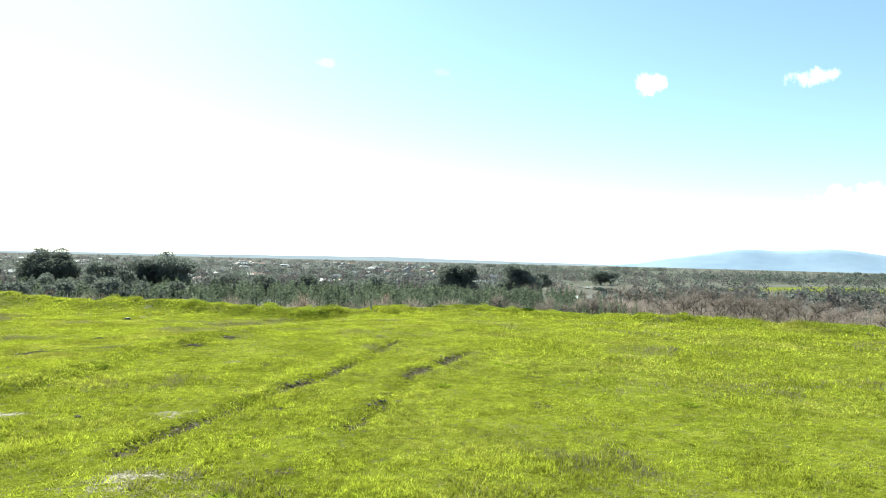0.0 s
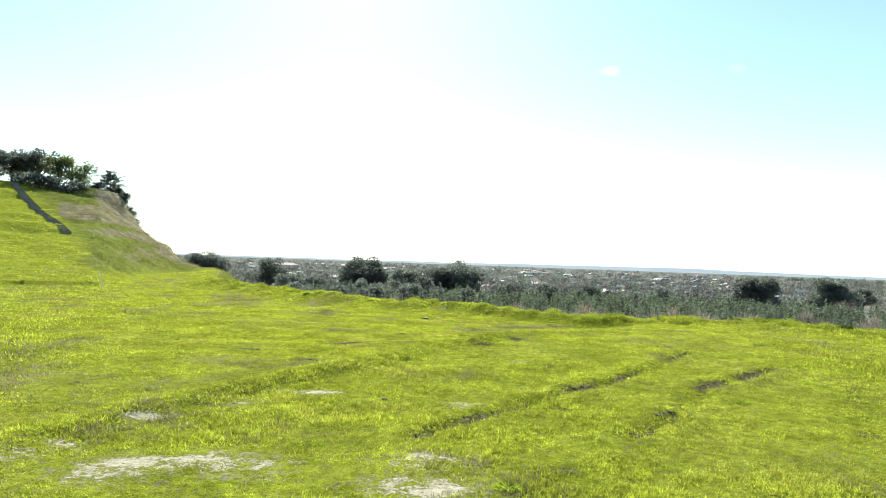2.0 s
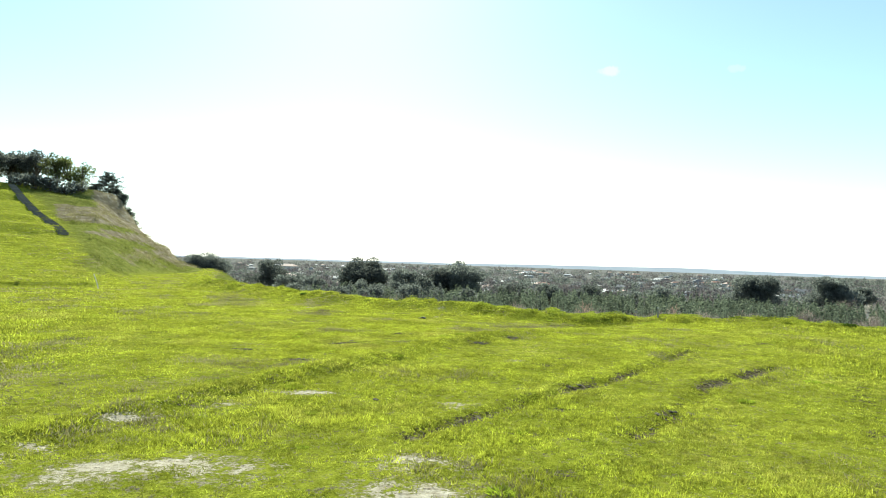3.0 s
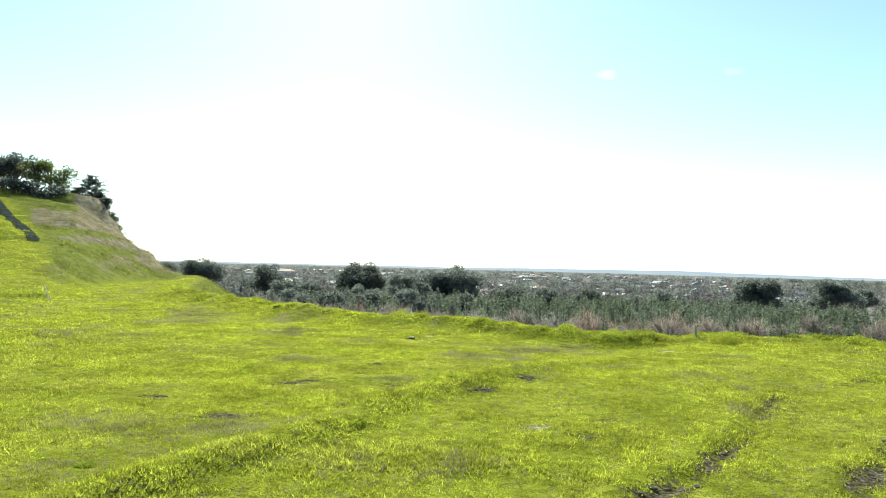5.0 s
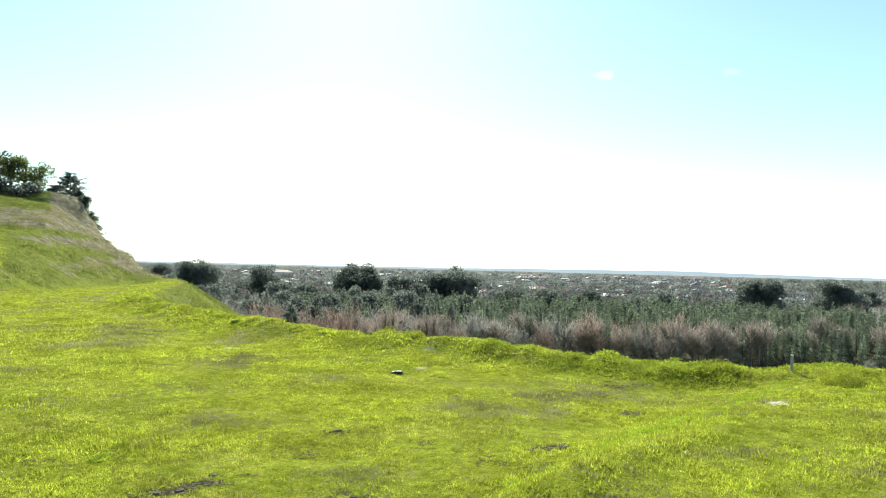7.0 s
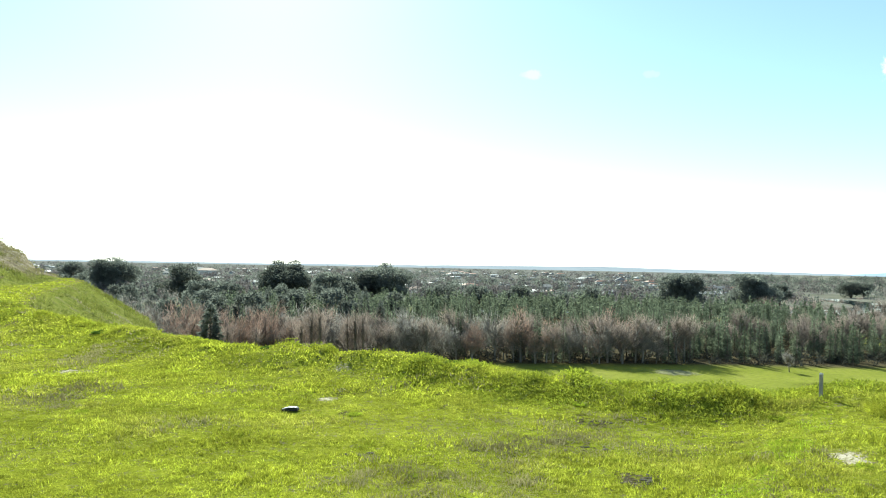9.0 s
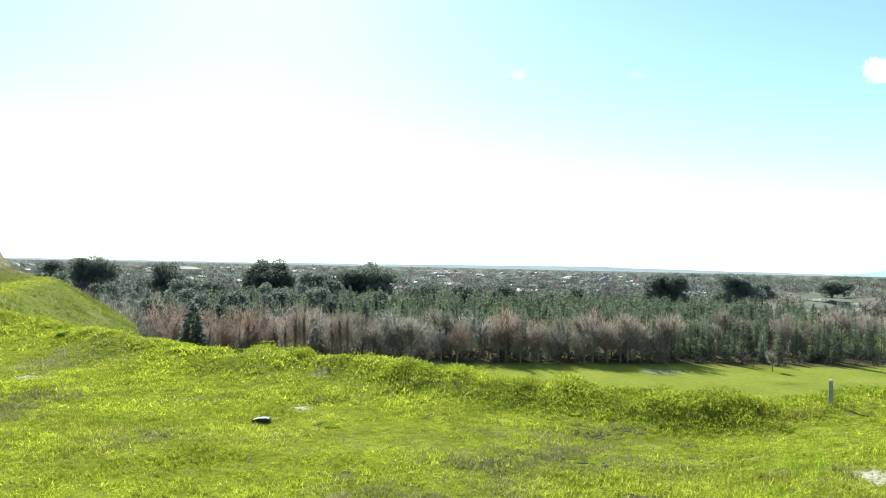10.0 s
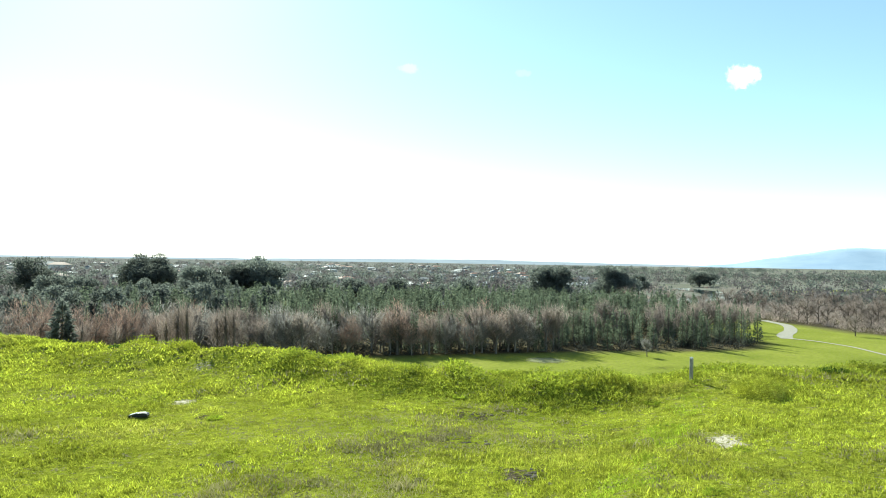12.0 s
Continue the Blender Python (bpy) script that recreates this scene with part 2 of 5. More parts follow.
GROUND = ground_material()
GRASS = grass_material("grass_blades", (0.265, 0.285, 0.034), (0.39, 0.41, 0.058), (0.385, 0.365, 0.09), (0.24, 0.29, 0.032), 0.42)
RIDGE_GRASS = leaf_material("ridge_grass", (0.19, 0.24, 0.028), (0.31, 0.365, 0.045), 0.48, (1.1, 1.1, 0.8), 0.55, 3.0)
ROUGH = leaf_material("rough_hill_grass", (0.13, 0.15, 0.03), (0.28, 0.285, 0.07), 0.4, None, 0.6, 0.5)
WEED = leaf_material("bank_weeds", (0.25, 0.295, 0.04), (0.41, 0.445, 0.07), 0.5, (1.1, 1.1, 0.8), 0.55, 1.2)
DOCK = leaf_material("dock_leaves", (0.06, 0.105, 0.015), (0.13, 0.19, 0.03), 0.4, None, 0.5, 2.0)
DRY_GRASS = leaf_material("dry_grass", (0.23, 0.20, 0.08), (0.42, 0.375, 0.19), 0.35, None, 0.6, 1.0)
# scrub leaves coloured darker to carry the shade beneath the trees
SHADE_SCRUB = leaf_material("shade_toned_scrub", (0.045, 0.045, 0.038), (0.10, 0.095, 0.075), 0.3, None, 0.8)
NEEDLES = leaf_material("pine_needles", (0.085, 0.102, 0.08), (0.16, 0.182, 0.138), 0.6, (1.2, 1.2, 1.0), 0.7)
CYPRESS = leaf_material("cypress_foliage", (0.092, 0.10, 0.092), (0.15, 0.16, 0.145), 0.6, (1.25, 1.25, 1.15), 0.7)
BROADLEAF = leaf_material("olive_foliage", (0.10, 0.115, 0.05), (0.20, 0.215, 0.11), 0.45, (1.3, 1.3, 0.8), 0.5)
TWIGS = leaf_material("bare_twigs", (0.22, 0.17, 0.145), (0.41, 0.33, 0.28), 0.5, None, 0.8)
TWIGS_RED = leaf_material("reddish_twigs", (0.25, 0.165, 0.13), (0.42, 0.29, 0.23), 0.5, None, 0.8)
TWIGS_GREY = leaf_material("grey_twigs", (0.225, 0.205, 0.185), (0.40, 0.37, 0.33), 0.45, None, 0.8)
BARE_FAR = leaf_material("town_twigs", (0.14, 0.122, 0.115), (0.24, 0.21, 0.20), 0.3, None, 0.9)
PALE_BARK = plain("pale_bark", (0.13, 0.11, 0.092), (0.25, 0.215, 0.185), 3.0, 0.9, 0.6, 0.03)
BARK = plain("bark", (0.06, 0.045, 0.035), (0.15, 0.12, 0.09), 3.0, 0.9, 0.8, 0.05)


# ---- helpers for meshes ----
rng = np.random.default_rng(7)


def lattice(ix, iy, seed):
    h = (ix.astype(np.int64) * 374761393 + iy.astype(np.int64) * 668265263 + seed * 974711) & 0x7FFFFFFF
    h = ((h ^ (h >> 13)) * 1274126177) & 0x7FFFFFFF
    return ((h ^ (h >> 16)) & 0xFFFF) / 65535.0


def value_noise(x, y, seed=0):
    x, y = np.asarray(x, float), np.asarray(y, float)
    ix, iy = np.floor(x), np.floor(y)
    fx, fy = x - ix, y - iy
    fx, fy = fx * fx * (3 - 2 * fx), fy * fy * (3 - 2 * fy)
    a, b = lattice(ix, iy, seed), lattice(ix + 1, iy, seed)
    c, d = lattice(ix, iy + 1, seed), lattice(ix + 1, iy + 1, seed)
    return (a * (1 - fx) + b * fx) * (1 - fy) + (c * (1 - fx) + d * fx) * fy - 0.5


def fbm(x, y, octaves=4, seed=0):
    total, amp = 0.0, 1.0
    for n in range(octaves):
        total = total + amp * value_noise(x * 2**n + 13.7 * n, y * 2**n - 7.1 * n, seed + n)
        amp *= 0.5
    return total


def step01(x, a, b):
    s = np.clip((x - a) / (b - a), 0, 1)
    return s * s * (3 - 2 * s)


def mesh_from(name, verts, faces, mat, smooth=False):
    """A mesh out of arrays: verts (n, 3), faces (m, 3) or (m, 4)."""
    verts, faces = np.asarray(verts, np.float32), np.asarray(faces, np.int32)
    me = bpy.data.meshes.new(name)
    k = faces.shape[1]
    me.vertices.add(len(verts))
    me.vertices.foreach_set("co", verts.ravel())
    me.loops.add(faces.size)
    me.loops.foreach_set("vertex_index", faces.ravel())
    me.polygons.add(len(faces))
    me.polygons.foreach_set("loop_start", np.arange(0, faces.size, k, dtype=np.int32))
    me.polygons.foreach_set("use_smooth", np.full(len(faces), smooth))
    me.update(calc_edges=True)
    me.materials.append(mat)
    return me


def part(name, me, parent=None, label=""):
    ob = new(name, me)
    if parent is not None:
        ob.parent = parent
    return tagged(ob, label) if label else ob


def bm_part(name, bm, mat, parent=None, label="", smooth=False):
    me = bpy.data.meshes.new(name)
    bm.to_mesh(me)
    bm.free()
    me.materials.append(mat)
    for p in me.polygons:
        p.use_smooth = smooth
    return part(name, me, parent, label)


def thing(name, label, category, group="", kind=""):
    return tagged(new(name), label, category, group, kind)


def tubes(paths, sides=5):
    """Tapered tubes along polylines of (point, radius)."""
    vs, fs = [], []
    for path in paths:
        base = len(vs)
        for i, (p, r) in enumerate(path):
            p = np.asarray(p, float)
            q = np.asarray(path[min(i + 1, len(path) - 1)][0], float) - np.asarray(path[max(i - 1, 0)][0], float)
            q = q / (np.linalg.norm(q) + 1e-9)
            ref = np.array((1.0, 0, 0)) if abs(q[0]) < 0.8 else np.array((0, 1.0, 0))
            u = np.cross(q, ref)
            u /= np.linalg.norm(u)
            w = np.cross(q, u)
            for k in range(sides):
                a = 2 * math.pi * k / sides
                vs.append(p + r * (math.cos(a) * u + math.sin(a) * w))
        for i in range(len(path) - 1):
            for k in range(sides):
                a, b = base + i * sides + k, base + i * sides + (k + 1) % sides
                fs.append((a, b, b + sides, a + sides))
    return np.array(vs), np.array(fs)


def slivers(base, way, length, width, g):
    """One narrow triangle for each row: from base along way."""
    n = len(base)
    length, width = np.broadcast_to(length, n), np.broadcast_to(width, n)
    side = np.cross(way, g.normal(size=(n, 3)))
    side /= np.linalg.norm(side, axis=1, keepdims=True) + 1e-9
    v = np.empty((n, 3, 3))
    v[:, 0] = base - side * width[:, None] / 2
    v[:, 1] = base + side * width[:, None] / 2
    v[:, 2] = base + way * length[:, None]
    return v.reshape(-1, 3), np.arange(3 * n).reshape(-1, 3)


def unit(v):
    return v / (np.linalg.norm(v, axis=-1, keepdims=True) + 1e-9)


# ---- the lie of the land ----
VALLEY = -20.0
RIM = [(-28.2, 80.4), (-25, 77.2), (-22.5, 71), (-19, 60), (-15.5, 49), (-11.8, 40), (-7.3, 34.3), (-4, 30.7), (-1.3, 28.4), (1.9, 26.8), (4, 25), (6, 23.9), (9, 23.6), (11.5, 22.4),
       (13.7, 20.8), (16.2, 18.3), (19.4, 14.3), (24, 5), (27, -15), (20, -60), (-60, -80), (-140, -40), (-160, 40), (-130, 120), (-95, 150), (-62, 132), (-47, 101), (-43.9, 94.8), (-39.2, 89.6), (-32.9, 84)]
RIDGE = [(-14, -14), (-3.6, 6.0), (-2.6, 8.4), (-1.9, 9.8), (-0.8, 11.5), (0.2, 13.3), (1.0, 14.6), (2.0, 16.0), (3.4, 17.6), (5.0, 19.3), (6.6, 21.0), (10, 25)]
RUTS = [[(0.49, 8.0), (0.71, 8.44), (1.15, 8.92), (1.84, 9.78), (2.26, 10.25), (2.67, 10.73), (2.95, 11.01), (3.96, 12.35), (5.08, 14.28)], [(2.54, 8.24), (3.05, 8.88), (3.74, 9.96), (4.21, 10.9), (4.93, 11.57), (5.79, 12.52)]]
HILL_EYE = (0.75, 1.55)


def line_distance(x, y, pts, closed=False):
    """Distance to a polyline, and on which side (right of its way: positive)."""
    best, side = np.full(np.shape(x), 1e9), np.zeros(np.shape(x))
    ends = pts + pts[:1] if closed else pts
    for (ax, ay), (bx, by) in zip(ends, ends[1:]):
        ux, uy = bx - ax, by - ay
        s = np.clip(((x - ax) * ux + (y - ay) * uy) / (ux * ux + uy * uy), 0, 1)
        dx, dy = x - ax - s * ux, y - ay - s * uy
        d = np.hypot(dx, dy)
        near = d < best
        best = np.where(near, d, best)
        side = np.where(near, np.sign(ux * -dy + uy * dx), side)
    return best, side


def inside(x, y, pts):
    odd = np.zeros(np.shape(x), bool)
    for (ax, ay), (bx, by) in zip(pts, pts[1:] + pts[:1]):
        if ay != by:
            cross = ((ay > y) != (by > y)) & (x < (bx - ax) * (y - ay) / (by - ay) + ax)
            odd ^= cross
    return odd


def rim_distance(x, y):
    d, _ = line_distance(x, y, RIM, True)
    return np.where(inside(x, y, RIM), d, -d)


def ridge_side(x, y):
    d, s = line_distance(x, y, RIDGE)
    return d * np.where(s == 0, 1, s)


def plateau(x, y):
    s = ridge_side(x, y)
    right = 0.13 * step01(y, 8, 14) - 0.10 * step01(x, 6, 18)
    left = -0.20 - 0.004 * np.clip(y - 26, 0, 60) + 0.12 * step01(-y, -11, 0)
    late = step01(y, 15, 20)
    right = right - 0.06 * late
    z = left + (right - left) * step01(s, -0.6 - 1.1 * late, 0.05 + 0.3 * late)
    z = z + 0.11 * np.exp(-((s - 0.15) / 0.28) ** 2) * step01(y, 5, 9) * (1 - late)
    rough = 0.03 * fbm(x * 0.9, y * 0.9, 3, 5) + 0.05 * fbm(x * 0.22, y * 0.22, 2, 11)
    return z + rough


CREST = [(-8, 33, 0), (-12.5, 41, 0), (-15.5, 49, 0), (-19, 60, 0), (-22.5, 71, 0), (-25, 77.2, 0), (-28.2, 80.4, 0), (-32.9, 84, 0), (-39.2, 89.6, 0), (-43.9, 94.8, 0), (-47, 101, 0), (-60, 130, 0)]


def crest(x, y):
    """Distance beyond the crest at the hill's end."""
    d, side = line_distance(x, y, [c[:2] for c in CREST])
    return d * np.where(side == 0, 1, side)


def hill_foot(az):
    return np.interp(az, [-60, -34, -27.5, -24, -22.5, -21, -19.5], [40, 42, 43, 58, 64, 70, 76])


def hill(x, y):
    """The long hill beyond the paddock, cut off steeply towards the valley."""
    dx, dy = x - HILL_EYE[0], y - HILL_EYE[1]
    az, d = np.degrees(np.arctan2(dx, dy)), np.hypot(dx, dy)
    foot = hill_foot(az)
    s = d - foot + 1.2 * fbm(x * 0.08, y * 0.08, 3, 3)
    up = np.clip(s, 0, None)
    z = 1.6 - 0.0332 * foot + 0.09 * s + 0.0011 * up * up
    z = z + 1.9 * step01(d, 96.5, 101.5) * step01(az, -29, -27.5)
    z = z + (0.10 * np.sin(z * 3.5 + 3 * fbm(x * 0.1, y * 0.1, 2, 6)) + 0.45 * fbm(x * 0.35, y * 0.35, 4, 8)) * step01(s, 0, 8)
    z = np.minimum(z, 9.6 + 0.25 * fbm(x * 0.15, y * 0.15, 3, 21))
    c = crest(x, y)
    z = z - 0.62 * np.exp(-(c / 6.0) ** 2) * step01(d, 66, 76)
    z = np.minimum(z, 5.3 + 3.2 * np.clip(-c - 0.1, 0, None) + 0.5 * fbm(x * 0.8, y * 0.8, 3, 27))
    z = z - 6.0 * np.clip(c - 0.2, 0, None) - 0.6 * np.clip(d - 135, 0, 60)
    return np.where((az < -12) & (az > -100) & (d < 190) & (s > -3), z, -50)


def height(x, y, micro=True):
    x, y = np.asarray(x, float), np.asarray(y, float)
    sd = rim_distance(x, y)
    z = plateau(x, y)
    bank = np.interp(x, [-10, -6, -2, 1, 3, 5, 6.5, 8.5, 12], [0.36, 0.36, 0.31, 0.26, 0.27, 0.29, 0.24, 0.08, 0.10])
    z = z + bank * np.exp(-((sd - 0.9) / 0.8) ** 2) * (1 + 0.5 * fbm(x * 0.7, y * 0.7, 3, 31))
    z = z + np.where(x > -5, 0.19, 0.08) * np.exp(-((sd - 0.7) / 1.1) ** 2) * fbm(x * 1.5, y * 1.5, 3, 35)
    out = np.clip(-sd, 0, None)
    z = z - 0.25 * np.minimum(out, 1) - 0.62 * np.clip(out - 0.6, 0, None) - np.where(x < -6, 1.2, 0) * np.clip(out - 5.5, 0, None)
    floor = VALLEY + 0.5 * fbm(x * 0.01, y * 0.01, 3, 41)
    floor = floor - 1.2 * np.exp(-(river_distance(x, y) / 14) ** 4)
    z = np.maximum(z, floor) + 0.4 * np.exp(-((z - floor) / 2.5) ** 2)
    far = np.hypot(x, y)
    h = np.where(far < 200, hill(x, y), -50)
    z = np.where(h > z, h, z) + 0.06 * np.exp(-((h - z) / 0.25) ** 2)
    if micro:
        for rut in RUTS:
            d, _ = line_distance(x, y, rut)
            z = z - 0.045 * np.exp(-(d / 0.12) ** 2) + 0.02 * np.exp(-((d - 0.25) / 0.1) ** 2)
    return z


RIVER = [(366, 540), (357, 517), (345, 470), (322, 430), (298, 402), (262, 374), (225, 350), (150, 340), (20, 352)]


def river_distance(x, y):
    return line_distance(x, y, RIVER)[0]


# bare silt: x, y, half length, half width, turn, strength
BARE = [(0.91, 9.34, 0.15, 0.12, 0, 1), (0.61, 7.18, 0.29, 0.15, -8, 1), (0.59, 6.49, 0.36, 0.15, 0, 1), (-0.84, 9.77, 0.29, 0.09, 12, 1), (-1.55, 9.03, 0.2, 0.07, 20, 0.95), (-2.16, 8.27, 0.38, 0.07, 25, 0.9),
        (-1.78, 6.69, 0.27, 0.22, 10, 1), (-1.02, 6.9, 0.42, 0.2, 0, 1), (-2.6, 6.88, 0.15, 0.14, 0, 1), (-2.42, 7.22, 0.14, 0.08, 0, 0.95), (1.82, 12.31, 0.15, 0.1, 15, 0.95), (5.5, 19.75, 0.14, 0.2, -20, 0.95),
        (2.3, 10.3, 0.2, 0.07, 40, 0.8), (0.4, 23.7, 0.1, 0.1, 0, 0.9), (0.47, 25.7, 0.12, 0.06, 0, 0.9), (-4.2, 26.2, 0.4, 0.12, 0, 0.8)]
# turned soil along the ruts, and poached turf
SOIL = [(1.25, 9.05, 0.62, 0.1, 50, 1.2), (2.62, 10.68, 0.42, 0.15, 49, 1.0), (3.4, 11.6, 0.65, 0.1, 53, 1.0), (4.5, 11.2, 0.5, 0.12, 44, 1.0), (5.35, 12.05, 0.6, 0.14, 48, 1.2), (3.3, 9.3, 0.7, 0.14, 54, 0.62),
        (7.1, 15.8, 1.4, 0.16, 52, 0.55), (6.4, 11.2, 1.9, 0.12, 61, 0.5), (4.9, 13.8, 1.3, 0.16, 58, 0.6), (2.45, 12.4, 0.9, 0.14, 62, 0.5), (1.98, 9.3, 0.12, 0.09, 20, 0.9), (1.72, 7.11, 0.12, 0.1, 0, 0.9), (5.03, 8.67, 0.25, 0.2, 0, 0.75)]
MUD = [(2.06, 15.1, 0.2, 0.12, 30, 1.0), (1.4, 14.13, 0.25, 0.1, 50, 0.95), (0.3, 15.75, 0.3, 0.2, 30, 1.0), (-0.1, 14.9, 0.5, 0.12, 50, 1.0), (-1.39, 16.3, 0.42, 0.12, 40, 1.0), (-1.74, 13.9, 0.32, 0.2, 10, 0.85),
       (-3.07, 14.86, 0.2, 0.12, 0, 0.8), (1.84, 16.4, 0.14, 0.1, 0, 0.8), (2.07, 17.94, 0.25, 0.11, 10, 1.0), (-0.34, 18.41, 0.2, 0.09, 0, 0.8), (3.88, 22.3, 0.25, 0.14, 10, 0.8), (3.56, 19.95, 0.32, 0.22, 20, 0.75),
       (3.3, 21.1, 0.35, 0.14, 0, 0.6), (-9.59, 31.07, 0.35, 0.14, 0, 1.0), (-15.9, 33.7, 0.6, 0.12, 0, 0.9), (0.95, 20.8, 0.12, 0.08, 0, 0.9)]


def spots(x, y, rows):
    total = np.zeros(np.shape(x))
    for cx, cy, a, b, turn, s in rows:
        c, n = math.cos(radians(turn)), math.sin(radians(turn))
        u, v = (x - cx) * c + (y - cy) * n, -(x - cx) * n + (y - cy) * c
        total = np.maximum(total, s * np.exp(-0.7 * ((u / (a * 1.05)) ** 2 + (v / (b * 1.25)) ** 2)))
    return np.clip(total * (0.8 + 0.9 * fbm(x * 4.1, y * 4.1, 3, 43)), 0, 1)


def rut_mask(x, y):
    total = np.zeros(np.shape(x))
    for rut in RUTS:
        d, _ = line_distance(x, y, rut)
        total = np.maximum(total, np.exp(-(d / 0.15) ** 2) * np.clip(0.42 + 1.3 * fbm(x * 1.1, y * 1.1, 2, 55), 0, 0.8))
    return total


def scuffs(x, y):
    """Small worn and poached places all over the turf, most of them on the lower side of the ridge."""
    rough = np.where(ridge_side(x, y) < 0, 1.0, 0.55) * step01(y, 4, 8)
    n = fbm(x * 1.6, y * 2.6, 4, 131)
    return rough * np.clip((n - 0.36) * 3.0, 0, 0.45)


def hill_dryness(az, z, x, y):
    """Pale dry bands across the steep end of the hill, merging towards its edge."""
    end = step01(az, -30.6, -29.2)
    wave = z + 0.5 * fbm(az * 0.6, z * 0.3, 3, 37)
    band = 1.15 * step01(wave, 4.0, 4.4) * step01(-wave, -7.0, -6.4) + 1.0 * np.exp(-((wave - 3.0) / 0.3) ** 2) * step01(az, -28.8, -27.2) + 0.3 * np.exp(-((wave - 1.2) / 0.5) ** 2)
    band = band + 0.95 * step01(wave, 6.4, 7.0) * step01(az, -28.0, -26.8)
    edge = np.exp(np.minimum(crest(x, y), 0) / 2.6) * step01(z, -1.0, 0.6)
    return np.clip(band * end + 0.95 * edge + 0.2 * step01(az, -26.5, -24.5) * step01(z, -0.3, 0.6), 0, 1.2)


def hill_rough(x, y, z):
    """Tangled uncut grass on the end of the hill, beyond the mown side."""
    dx, dy = x - HILL_EYE[0], y - HILL_EYE[1]
    az, d = np.degrees(np.arctan2(dx, dy)), np.hypot(dx, dy)
    end = step01(az + 0.5 * np.clip(z, 0, None), -28.6, -26.6) * step01(d - hill_foot(az), -1, 3)
    return np.where((az < -9) & (d < 130) & (d > 40), np.maximum(end, step01(-rim_distance(x, y), -0.6, 0.4) * step01(-az, 11, 13)), 0.0)


def ticks(stops):
    """Grid lines: (from, to, step) stretches joined."""
    out = []
    for a, b, s in stops:
        out += list(np.linspace(a, b, max(2, int(round((b - a) / s)) + 1))[:-1])
    return np.array(out + [stops[-1][1]])


def ground():
    xs = ticks([(-5000, -1500, 500), (-1500, -400, 110), (-400, -160, 24), (-160, -90, 5), (-90, -20, 1.1), (-20, -5, 0.33), (-5, 8, 0.13), (8, 20, 0.28), (20, 60, 2),
                (60, 200, 6), (200, 600, 12), (600, 1500, 90), (1500, 5000, 500)])
    ys = ticks([(-2000, -200, 300), (-200, -10, 19), (-10, 4, 0.7), (4, 20, 0.12), (20, 30, 0.16), (30, 50, 0.5), (50, 112, 1.1), (112, 200, 4), (200, 720, 13), (720, 1500, 80), (1500, 5000, 500)])
    x, y = np.meshgrid(xs, ys)
    z = height(x, y)
    nx, ny = len(xs), len(ys)
    i = np.arange(nx * ny).reshape(ny, nx)
    faces = np.stack([i[:-1, :-1], i[:-1, 1:], i[1:, 1:], i[1:, :-1]], -1).reshape(-1, 4)
    me = mesh_from("ground", np.stack([x, y, z], -1).reshape(-1, 3), faces, GROUND, True)
    far = np.hypot(x, y)
    low = step01(-z, 12, 18)
    wood = low * wood_mask(x, y)
    flats = step01(np.degrees(np.arctan2(x, y)), 27, 33)
    town = low * np.clip(step01(far, 300, 420) * (1 - fields(x, y)), 0, 1) * (1 - 0.15 * flats)
    wood = np.maximum(wood, 0.45 * low * flats * step01(far, 300, 420) * (1 - fields(x, y)))
    on_hill = (hill(x, y) > z - 0.3) & (far < 180)
    az = np.degrees(np.arctan2(x - HILL_EYE[0], y - HILL_EYE[1]))
    bank = (rim_distance(x, y) < 0) & (x < -6) & (y < 110) & (y > 30) & (z > -12)
    dry = np.where(on_hill, hill_dryness(az, z, x, y), np.where(bank, 0.32, 0.0))
    for key, mask in (("bare", spots(x, y, BARE)), ("mud", np.maximum(np.maximum(spots(x, y, MUD + SOIL), rut_mask(x, y)), scuffs(x, y))), ("lawn", low), ("litter", wood), ("town", town), ("dry", np.clip(dry, 0, 1)), ("rough", hill_rough(x, y, z))):
        a = me.attributes.new(key, "FLOAT", "POINT")
        a.data.foreach_set("value", mask.astype(np.float32).ravel())
    ob = part("ground", me)
    return tagged(ob, "uneven green turf with bare silt and wheel ruts, falling to a valley", "ground", kind="structure")


WOOD = [(-160, 130), (-100, 150), (-45, 166), (0, 166), (33, 165), (75, 166), (112, 163), (128, 164), (138, 172), (150, 215), (175, 270), (120, 330), (-40, 330), (-220, 300)]
FIELDS = [[(380, 470), (700, 560), (900, 500), (640, 380)]]


FLATS = [(190, 228), (188, 190), (200, 165), (230, 120), (420, 90), (430, 340), (310, 430), (170, 340), (160, 262), (184, 246)]


def wood_mask(x, y):
    total = 0.0
    for ring in (WOOD, FLATS):
        d, _ = line_distance(x, y, ring, True)
        total = np.maximum(total, step01(np.where(inside(x, y, ring), d, -d), -4, 2))
    return total


def fields(x, y):
    total = np.zeros(np.shape(x))
    for f in FIELDS:
        total = np.maximum(total, inside(x, y, f).astype(float))
    return total


ground()


